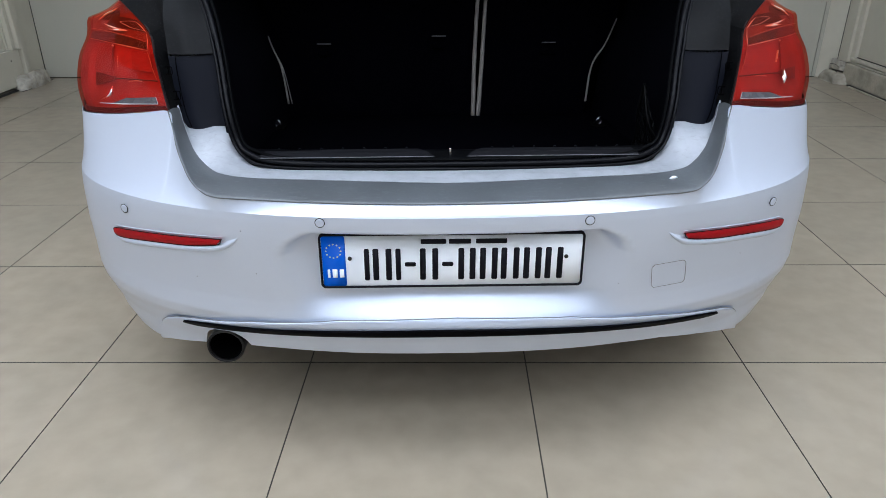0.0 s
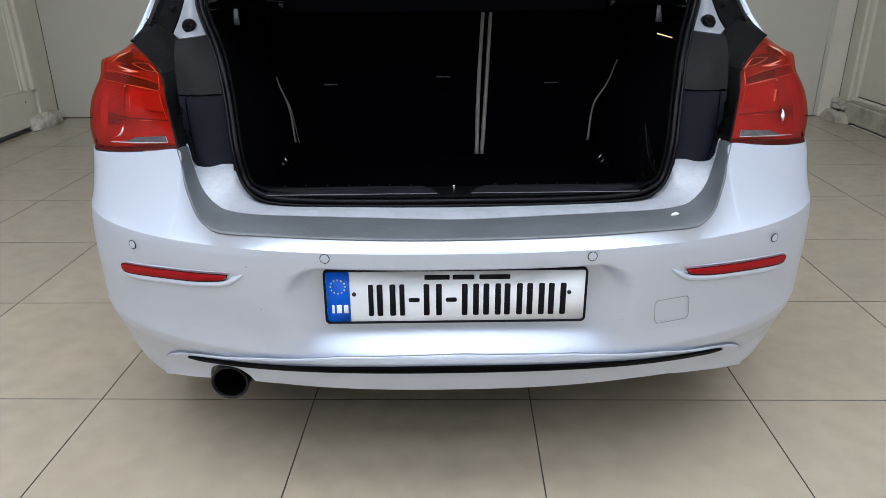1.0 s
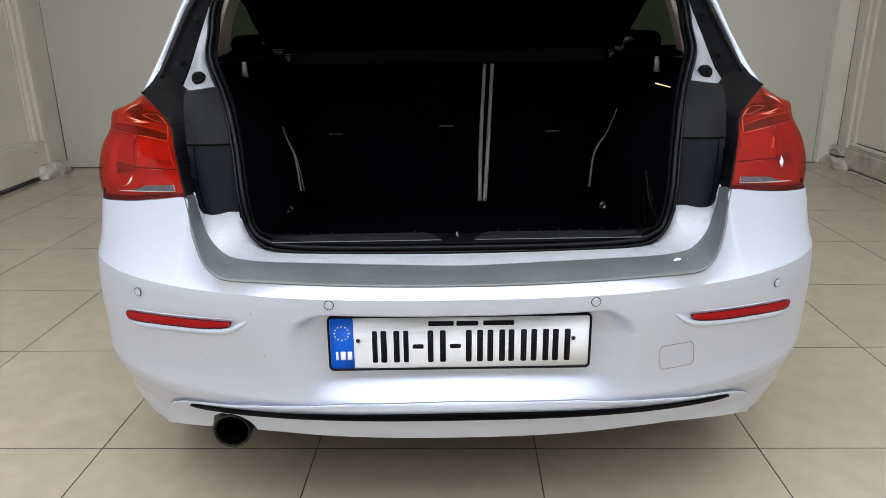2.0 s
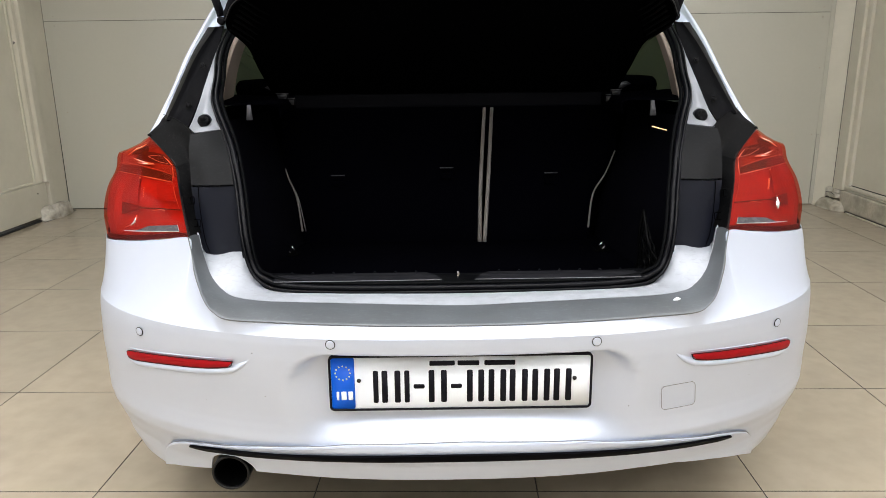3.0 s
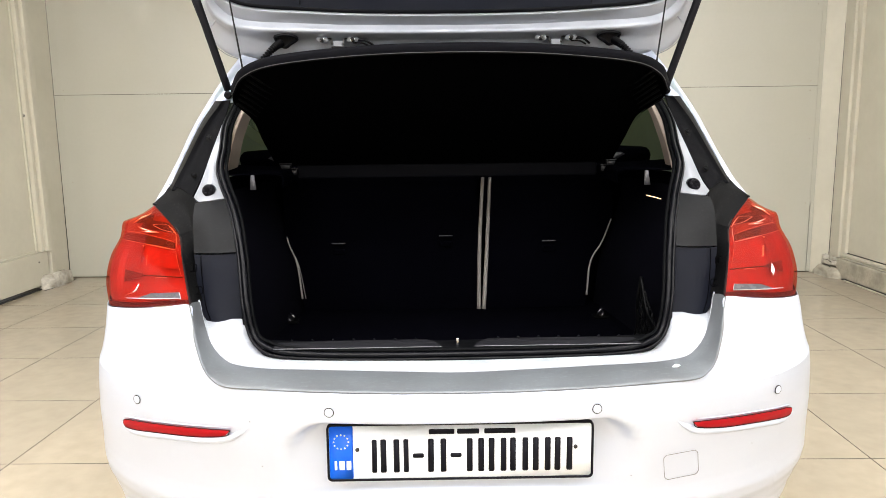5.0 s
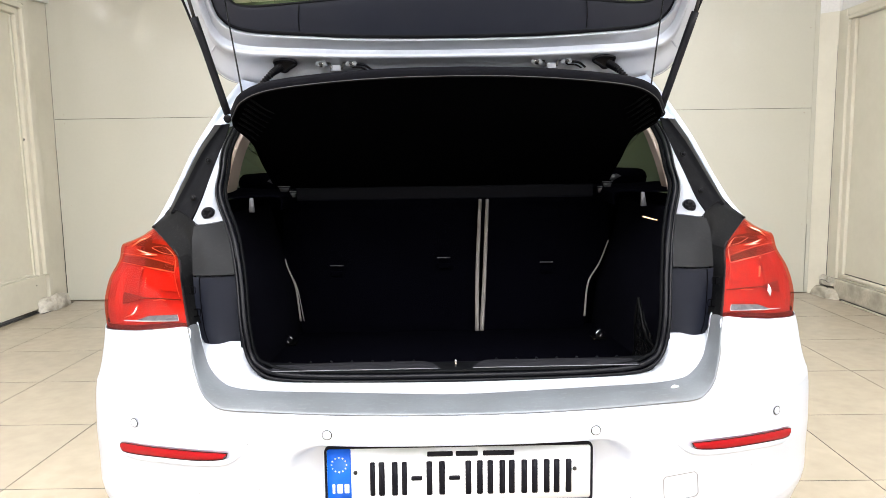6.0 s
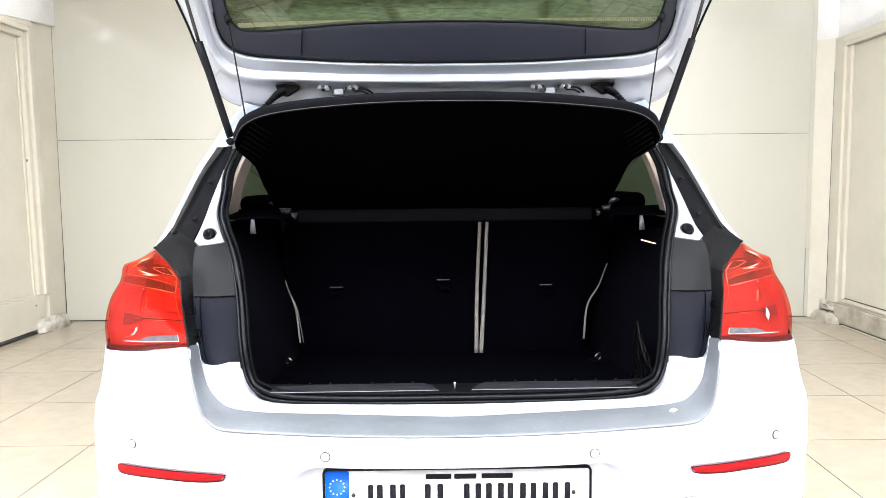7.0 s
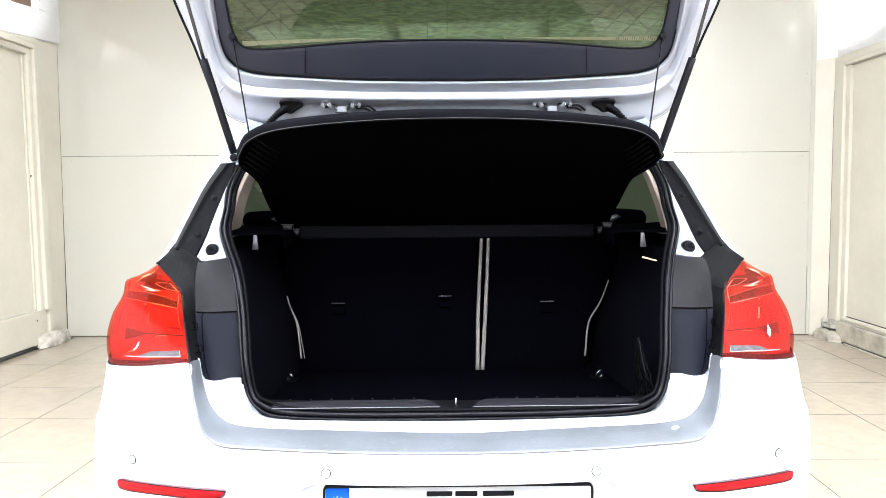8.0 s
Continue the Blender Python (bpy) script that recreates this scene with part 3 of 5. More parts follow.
tube("stub_joint", [(ROOM_L + 0.055, 3.47, 0.001), (ROOM_L + 0.075, 3.70, 0.001), (ROOM_L + 0.045, 3.93, 0.001)], 0.003, GAP, kerb, 20, 6)
trim_l = structure(box("trim", ROOM_L - 0.01, ROOM_L + 0.012, ROOM_FRONT, 3.52, 0, 0.009, GAP, bevel=0), "dark dirty joint along the foot of the wall", "trim")

# assumed wall behind the camera, far off and grey to lower frontal light
wall_front = structure(box("wall_front", ROOM_L - 0.2, ROOM_R + 0.2, ROOM_FRONT - 0.2, ROOM_FRONT, 0, ROOM_H, CONCRETE, bevel=0), "assumed plain grey concrete wall, out of view", "wall")
# ---- car ----
# local frame: x across, y towards the nose, z up; y = 0 at the number plate
car = new("car")
car.matrix_world = pose(0.40, -0.36, 0, 0, 0.35, 2.25)
tagged(car, "silver-white hatchback with its tailgate open on the tiled floor", "car")
CORNER = 0.48
WIDTHS = [(0.20, 0.862), (0.24, 0.878), (0.30, 0.886), (0.40, 0.889), (0.49, 0.885), (0.578, 0.876), (0.61, 0.871), (0.73, 0.853), (0.95, 0.82)]
INSETS = [(0.20, 0.080), (0.25, 0.071), (0.275, 0.065), (0.32, 0.043), (0.345, 0.027), (0.37, 0.0195), (0.39, 0.0205), (0.41, 0.0205), (0.43, 0.0185), (0.46, 0.0140), (0.50, 0.008), (0.56, 0.001), (0.595, -0.001), (0.61, -0.0005), (0.64, 0.02)]


def table(rows, z):
    return float(np.interp(z, [r[0] for r in rows], [r[1] for r in rows]))


def ease(a, b, v):
    t = min(1.0, max(0.0, (v - a) / (b - a)))
    return t * t * (3 - 2 * t)


def recess(x, z):
    """How far a point lies in the hollow that holds the number plate: an undercut with a sharp upper corner that runs out below."""
    rim = table([(0.36, 0.43), (0.41, 0.385), (0.46, 0.362), (0.52, 0.345), (0.548, 0.326), (0.564, 0.304), (0.574, 0.285), (0.58, 0.275)], z)
    t = min(1.0, max(0.0, (abs(x) - 0.266) / (rim - 0.266)))
    sharp = ease(0.42, 0.54, z)
    side = (1 - t ** 3) * sharp + (1 - ease(0.0, 1.0, t)) * (1 - sharp)
    return side * (1 - ease(0.567, 0.579, z)) * ease(0.356, 0.430, z)


def rear(x, z):
    """y of the bumper's skin at x, z."""
    s = min(0.999, abs(x) / table(WIDTHS, z))
    y = -0.055 + table(INSETS, z) + CORNER * (1 - math.sqrt(1 - s ** 2.4))
    r = recess(x, z)
    return y + r * (0.006 - y)


def on_rear(x, z, out=0.0):
    return Vector((x, rear(x, z) - out, z))


def full(row):
    """A row from the middle outwards, carried on to the other side."""
    return [(-x, y, z) for x, y, z in reversed(row[1:])] + list(row)


# where the upper edge of the bumper runs: under the load sill, up its sides and under the lamps
FILM_OUT = [(0, -0.033, 0.632), (0.124, -0.030, 0.632), (0.262, -0.022, 0.634), (0.381, -0.010, 0.637), (0.457, 0.000, 0.640), (0.490, 0.020, 0.647),
            (0.511, 0.040, 0.662), (0.528, 0.065, 0.683), (0.543, 0.090, 0.710), (0.556, 0.115, 0.743), (0.565, 0.130, 0.771)]
LAMP_FOOT = [(0.63, 0.165, 0.760), (0.70, 0.205, 0.748), (0.77, 0.252, 0.739), (0.816, 0.300, 0.733), (0.846, 0.375, 0.731), (0.853, 0.445, 0.733)]
FILM_IN = [(0, 0.040, 0.645), (0.126, 0.045, 0.647), (0.271, 0.050, 0.651), (0.394, 0.060, 0.653), (0.460, 0.080, 0.655), (0.492, 0.100, 0.663),
           (0.520, 0.125, 0.681), (0.538, 0.145, 0.705), (0.551, 0.160, 0.742), (0.557, 0.168, 0.768)]
SILL_IN = [(0, 0.094, 0.653), (0.15, 0.096, 0.654), (0.29, 0.101, 0.655), (0.390, 0.115, 0.656), (0.428, 0.140, 0.663), (0.448, 0.160, 0.690), (0.460, 0.185, 0.722), (0.553, 0.196, 0.7215), (0.568, 0.204, 0.751), (0.573, 0.210, 0.768)]
CREASE_X = [0, 0.124, 0.262, 0.381, 0.460, 0.498, 0.524, 0.546, 0.566, 0.584, 0.600, 0.66, 0.725, 0.785, 0.828, 0.865, 0.880]


def valance_top(x):
    x = abs(x)
    return table([(0, 0.377), (0.24, 0.372), (0.43, 0.353), (0.56, 0.331), (0.61, 0.318), (0.645, 0.300), (0.67, 0.275), (0.685, 0.245), (0.695, 0.212)], x)


def valance_foot(x):
    z = table([(0, 0.275), (0.20, 0.275), (0.375, 0.275), (0.46, 0.271), (0.56, 0.253), (0.62, 0.238), (0.66, 0.226), (0.70, 0.206)], abs(x))
    d = (x + 0.497) / 0.055
    return max(z, 0.245 + 0.070 * math.sqrt(max(0.0, 1 - d * d)) ** 0.7) if abs(d) < 1 else z


def bumper_shell():
    edge = full(FILM_OUT + LAMP_FOOT)
    feet = [(-x, 0, 0) for x in reversed(CREASE_X[1:])] + [(x, 0, 0) for x in CREASE_X]
    n = 321
    top = curve_through(edge, n)
    xs = [p.x for p in curve_through(feet, n)]
    lower, upper = [], []
    for k in range(71):
        row = []
        for x in xs:
            z0 = max(0.203, valance_top(x) - 0.012)
            z = z0 + (0.61 - z0) * (k / 70) ** 0.9
            xx = x * table(WIDTHS, z) / 0.880
            row.append(on_rear(xx, z))
        lower.append(row)
    for k in range(1, 15):
        t = k / 14
        row = []
        for x, b in zip(xs, top):
            c = on_rear(x * table(WIDTHS, 0.61) / 0.880, 0.61)
            d = b - c
            m = c + Vector((d.x * 0.55, d.y * 0.55, d.z * 0.26))
            row.append(c * (1 - t) ** 2 + m * 2 * t * (1 - t) + b * t * t)
        upper.append(row)
    bm = sheet(lower + upper)
    crease = set(range(70 * n, 71 * n))
    bm.verts.index_update()
    for e in bm.edges:
        if e.verts[0].index in crease and e.verts[1].index in crease:
            e.smooth = False
    return bm


bumper = part("bumper", bumper_shell(), PAINT, car, "silver-white painted rear bumper", thick=0.002)

# lower valance with its black slot
rows = []
for k in range(14):
    rows.append([on_rear(x, valance_foot(x) + (valance_top(x) - valance_foot(x)) * k / 13, 0.007) for x in np.linspace(-0.694, 0.694, 261)])
valance = part("valance", sheet(rows), PAINT, car, thick=0.006)
lip = [on_rear(x, valance_top(x) + 0.001, 0.007) for x in np.linspace(-0.693, 0.693, 90)]
tube("lip", lip, 0.0028, PAINT, valance, 120, 6)
# grey tube drawn along the lip in place of its shade line
tube("lip_shadow", [p + Vector((0, -0.001, 0.0040)) for p in lip], 0.0010, SEAM, valance, 120, 5)
rows = []
for k in range(9):
    row = []
    for x in np.linspace(-0.592, 0.592, 121):
        h = 0.0088 * min(1, (0.594 - abs(x)) / 0.06) ** 0.5 * (1 - 0.25 * abs(x) / 0.6)
        row.append(on_rear(x, 0.351 - 0.033 * (x / 0.6) ** 2 + h * (k / 4 - 1), 0.0145))
    rows.append(row)
part("slot", sheet(rows), SLOT_BLACK, valance, "gloss black slot", thick=0.005)
tube("slot_edge", [on_rear(x, 0.3412 - 0.0330 * (x / 0.6) ** 2 + 0.003 * (abs(x) / 0.6), 0.0165) for x in np.linspace(-0.57, 0.57, 24)], 0.0014, PAINT, valance, 90, 6)

# what the valance hides below
box("underbody", -0.60, 0.60, 0.40, 4.00, 0.20, 0.30, SOOT, car, 0.02)
box("silencer", -0.60, 0.42, 0.17, 0.42, 0.27, 0.40, SOOT, car, 0.03)
exhaust = new("exhaust")
exhaust.parent = car
bm = tube_mesh([(-0.4985, 0.046, 0.2705), (-0.4985, 0.10, 0.271), (-0.4985, 0.22, 0.274)], 0.0385, 10, 32, caps=False)
part("tailpipe", bm, PIPE, exhaust, "dark sooty steel tailpipe", thick=0.004)
part("rim", ring_mesh(0.0380, 0.0028, Matrix.Translation((-0.4985, 0.046, 0.2705)), 36, 8), PIPE, exhaust)
part("inner_wall", tube_mesh([(-0.4985, 0.050, 0.2705), (-0.4985, 0.10, 0.271), (-0.4985, 0.20, 0.2735)], 0.0345, 8, 32, caps=False), SOOT, exhaust, thick=0.001)
part("soot_end", disc_mesh(0.0335, 0.002, Matrix.Translation((-0.4985, 0.16, 0.2725))), SOOT, exhaust)

# parking sensors
for x, z in ((-0.255, 0.600), (0.255, 0.598), (-0.675, 0.579), (0.671, 0.577)):
    e = 0.01
    p = on_rear(x, z)
    nrm = Vector((rear(x + e, z) - rear(x - e, z), -2 * e, rear(x, z + e) - rear(x, z - e)))
    nrm.x *= 0.72
    turn = nrm.normalized().to_track_quat("-Y", "Z").to_matrix().to_4x4()
    m = Matrix.Translation(p + nrm.normalized() * (0.0019 if abs(x) < 0.5 else 0.0032)) @ turn
    sensor = part("parking_sensor", disc_mesh(0.0083, 0.0012, m, 24), PAINT, bumper)
    part("ring", ring_mesh(0.0090, 0.0008, m, 28), RUBBER, sensor)

# red reflectors in their pockets
for sx in (-1, 1):
    top = [(0.455, 0.552), (0.53, 0.547), (0.61, 0.540), (0.68, 0.531), (0.712, 0.526), (0.724, 0.520)]
    low = [(0.468, 0.538), (0.53, 0.5275), (0.61, 0.520), (0.68, 0.510), (0.712, 0.506), (0.722, 0.509)]
    rows = [[on_rear(sx * (a[0] + (b[0] - a[0]) * k), a[1] + (b[1] - a[1]) * k, 0.005 + 0.003 * math.sin(math.pi * k)) for a, b in zip(top, low)] for k in (0, 0.25, 0.5, 0.75, 1)]
    refl = part("reflector", sheet([curve_through(r, 36) for r in rows]), REFLECTOR_RED, bumper, "red plastic reflector", thick=0.003)
    loop = [on_rear(sx * a, b, 0.0072) for a, b in top + low[::-1] + top[:1]]
    tube("frame", loop, 0.0009, GLOSS_BLACK, refl, 120, 6)
    brow = [on_rear(sx * a, b + 0.0026, 0.0010) for a, b in top]
    tube("upper_lip", brow, lambda t: 0.0006 + 0.0013 * math.sin(math.pi * t) ** 0.5, PAINT, refl, 60, 6)
    ledge = [(0.420, 0.556, 0.0), (0.436, 0.548, 0.55), (0.468, 0.537, 1.0)] + [(a, b, 1.0) for a, b in low[1:4]] + [(0.712, 0.506, 0.75), (0.730, 0.510, 0.25), (0.738, 0.514, 0.0)]
    rows = [[on_rear(sx * x, z + 0.002 - d * w, o * w) for x, z, w in ledge] for d, o in ((0.0, 0.001), (0.006, 0.0075), (0.0110, 0.0092), (0.0155, 0.0055), (0.0185, -0.001))]
    part("lower_lip", sheet([curve_through(r, 60) for r in rows]), PAINT, refl, thick=0.001)

# towing eye cover
cover = [(x, z) for x, z in rounded(0.076, 0.057, 0.010, 5)]
pts = [on_rear(0.440 + a - 0.14 * b, 0.456 + b + 0.03 * a, 0.0030) for a, b in cover]
part("towing_eye_cover", tube_mesh(pts + pts[:1], 0.0006, 120, 6), SEAM, bumper, "outline of a painted towing eye cover")

# small stone chips in the paint
for x, z, r in ((-0.414, 0.572, 0.0013), (-0.396, 0.476, 0.0011), (-0.530, 0.450, 0.0009), (0.335, 0.442, 0.0009), (0.612, 0.470, 0.0008)):
    part("paint_chip", disc_mesh(r, 0.0008, Matrix.Translation(on_rear(x, z, 0.0006)), 7), CLIP_DARK, bumper)

# number plate
plate = new("number_plate")
plate.parent = car
plate.matrix_local = pose(-0.005, -0.011, 0.5045, -2, 0.2, 0)
tagged(plate, "white number plate with a blue band and black border")
part("back", plate_mesh(rounded(0.522, 0.116, 0.009), 0.006), PLATE, plate)
part("border", plate_mesh(rounded(0.523, 0.117, 0.010), 0.0075, None, rounded(0.514, 0.108, 0.006)), PLATE_BLACK, plate, "black border")
part("blue_band", plate_mesh([(a - 0.2335, b) for a, b in rounded(0.046, 0.108, 0.004)], 0.0015, Matrix.Translation((0, -0.0052, 0))), PLATE_BLUE, plate, "blue band")
for k in range(12):
    a = 2 * math.pi * k / 12
    part("star", disc_mesh(0.0018, 0.0007, Matrix.Translation((-0.2335 + 0.0145 * math.cos(a), -0.0066, 0.022 + 0.0145 * math.sin(a))), 5), STAR, plate)
for i, (a, w) in enumerate(((-0.2445, 0.005), (-0.2325, 0.010), (-0.2190, 0.009))):
    part("mark", plate_mesh([(a + u, -0.026 + v) for u, v in rounded(w, 0.018, 0.001, 2)], 0.0008, Matrix.Translation((0, -0.0066, 0))), PLATE, plate)
for a, b in ((-0.174, -0.164), (-0.157, -0.120), (-0.112, -0.102), (-0.094, -0.072), (-0.064, -0.028), (-0.020, 0.002),
             (0.012, 0.046), (0.055, 0.090), (0.097, 0.133), (0.142, 0.177), (0.185, 0.220)):
    dash = 0.015 < b - a < 0.03
    for c, d in ((a, b),) if b - a < 0.03 else ((a, a + 0.0115), (b - 0.0115, b)):
        part("bar", plate_mesh([((c + d) / 2 + u, -0.008 + v) for u, v in rounded(d - c, 0.009 if dash else 0.068, 0.003, 3)], 0.0012, Matrix.Translation((0, -0.0058, 0))), PLATE_BLACK, plate)
for a, w in ((-0.037, 0.050), (0.015, 0.043), (0.077, 0.061)):
    part("bar", plate_mesh([(a + u, 0.0405 + v) for u, v in rounded(w, 0.0100, 0.002, 3)], 0.0010, Matrix.Translation((0, -0.0058, 0))), PLATE_BLACK, plate)
for a in (-0.202, 0.226):
    part("screw", disc_mesh(0.0042, 0.003, Matrix.Translation((a, -0.006, 0.006)), 14, 0.001), STEEL, plate)
for a, b in ((-0.157, -0.050), (0.058, 0.166)):
    box("plate_lamp_edge", a, b, -0.040, -0.02, 0.5705, 0.5735, GLOSS_BLACK, car, 0.001)

# load sill: scuffed film, painted step, rubber seal
film = skin("sill_film", [full([(x * (1.007 if z < 0.74 else 1.0), y - 0.0014, z - (0.0025 if x < 0.47 else 0.0)) for x, y, z in FILM_OUT]), full([(x, y - 0.002, z + 0.0012) for x, y, z in FILM_OUT]), [((a[0] + b[0]) / 2, (a[1] + b[1]) / 2 - 0.001, (a[2] + b[2]) / 2 + 0.004) for a, b in zip(full(FILM_OUT[:5] + FILM_OUT[6:]), full(FILM_IN))], full(FILM_IN)],
            FILM, car, 140, 12, thick=0.0015, label="grey scuffed protective film on the load sill")
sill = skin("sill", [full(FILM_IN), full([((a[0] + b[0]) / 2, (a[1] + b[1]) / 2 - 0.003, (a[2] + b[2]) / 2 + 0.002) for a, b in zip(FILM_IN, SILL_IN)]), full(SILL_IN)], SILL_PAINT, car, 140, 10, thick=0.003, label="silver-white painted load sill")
# white strip stands in for the boot lamp's glint on the film
tube("film_fleck", [(0.424, 0.032, 0.6522), (0.432, 0.035, 0.6530), (0.441, 0.036, 0.6536)], lambda t: 0.0008 + 0.0032 * math.sin(math.pi * t), PLATE, film, 10, 6, 0.6, "pale strip in place of a glint on the film")
SEAL = [(0, 0.100, 0.664), (0.22, 0.104, 0.664), (0.36, 0.112, 0.668), (0.415, 0.130, 0.677), (0.447, 0.150, 0.699), (0.464, 0.170, 0.762), (0.481, 0.220, 0.852), (0.502, 0.270, 0.922), (0.525, 0.310, 0.965), (0.552, 0.350, 1.003), (0.575, 0.400, 1.043),
        (0.583, 0.460, 1.090), (0.586, 0.530, 1.143), (0.583, 0.600, 1.192), (0.572, 0.680, 1.240), (0.54, 0.80, 1.300), (0.42, 0.87, 1.328), (0, 0.89, 1.335)]
SEAL = [(x * (0.986 if z < 1.1 else 1.0), y, z) for x, y, z in SEAL]
seal = tube("door_seal", full(SEAL), 0.0066, RUBBER, car, 300, 10, label="black rubber boot seal")
tube("outer_lip", full([(x * 1.014, y - 0.008, z - 0.007 if i < 4 else z) for i, (x, y, z) in enumerate(SEAL)]), 0.0034, RUBBER, seal, 300, 8)
tube("inner_lip", full([(x * 0.984, y + 0.009, z + 0.007 if i < 4 else z) for i, (x, y, z) in enumerate(SEAL)]), 0.0045, TRIM, seal, 300, 8)
# tail lamps, jamb trims and pillars, both sides
LAMP_LOW = [
    [(0.567, 0.137, 0.769), (0.63, 0.165, 0.762), (0.70, 0.203, 0.750), (0.77, 0.250, 0.741), (0.822, 0.300, 0.735), (0.855, 0.385, 0.733), (0.862, 0.50, 0.735)],
    [(0.583, 0.168, 0.804), (0.65, 0.194, 0.798), (0.715, 0.225, 0.793), (0.785, 0.270, 0.788), (0.838, 0.330, 0.785), (0.864, 0.410, 0.785), (0.868, 0.53, 0.787)],
    [(0.606, 0.218, 0.857), (0.665, 0.240, 0.853), (0.725, 0.268, 0.848), (0.785, 0.310, 0.842), (0.832, 0.365, 0.837), (0.858, 0.440, 0.835), (0.862, 0.56, 0.837)],
]
LAMP_HIGH = [
    [(0.627, 0.268, 0.900), (0.675, 0.288, 0.898), (0.725, 0.315, 0.893), (0.775, 0.352, 0.887), (0.815, 0.400, 0.880), (0.836, 0.465, 0.872), (0.845, 0.58, 0.868)],
    [(0.664, 0.315, 0.926), (0.697, 0.332, 0.925), (0.735, 0.354, 0.921), (0.780, 0.388, 0.914), (0.822, 0.437, 0.905), (0.838, 0.490, 0.897), (0.845, 0.59, 0.888)],
    [(0.722, 0.376, 0.959), (0.740, 0.390, 0.951), (0.762, 0.408, 0.939), (0.791, 0.430, 0.926), (0.822, 0.452, 0.914), (0.839, 0.510, 0.906), (0.846, 0.60, 0.898)],
]
LAMP_SWELL = [(0.74, -0.001), (0.80, 0.001), (0.832, 0.006), (0.86, 0.012), (0.885, 0.013), (0.917, 0.018), (0.94, 0.012), (0.959, 0.0)]
LAMP_NET = [[(x - 0.009 * ease(0.72, 0.85, x) + table(LAMP_SWELL, z) * (0, 0, 0.15, 0.5, 0.9, 1, 1)[i], y, z) for i, (x, y, z) in enumerate(row)] for row in LAMP_LOW + LAMP_HIGH]
_rows = [curve_through(r, 61) for r in LAMP_NET]
LAMP_GRID = [curve_through([r[i] for r in _rows], 61) for i in range(61)]


def lamp_point(a, b, deep=0.0, sx=1):
    """A point of the lamp at a across (0 inside, 1 outside) and b up, deep metres behind the lens."""
    i, j = min(59, int(a * 60)), min(59, int(b * 60))
    u, v = a * 60 - i, b * 60 - j
    p = LAMP_GRID[i][j].lerp(LAMP_GRID[i + 1][j], u).lerp(LAMP_GRID[i][j + 1].lerp(LAMP_GRID[i + 1][j + 1], u), v)
    return Vector((sx * (p.x - 0.9 * a * deep), p.y + (1.0 - 0.5 * a) * deep, p.z))


def lamp_patch(name, corners, deep, mat, parent, sx, label="", nu=14, nv=6):
    (a0, b0), (a1, b1), (a2, b2), (a3, b3) = corners
    grid = []
    for j in range(nv):
        v = j / (nv - 1)
        grid.append([lamp_point((a0 + (a1 - a0) * u) * (1 - v) + (a3 + (a2 - a3) * u) * v, (b0 + (b1 - b0) * u) * (1 - v) + (b3 + (b2 - b3) * u) * v, deep, sx)
                     for u in (i / (nu - 1) for i in range(nu))])
    return part(name, sheet(grid), mat, parent, label, thick=0.0006)


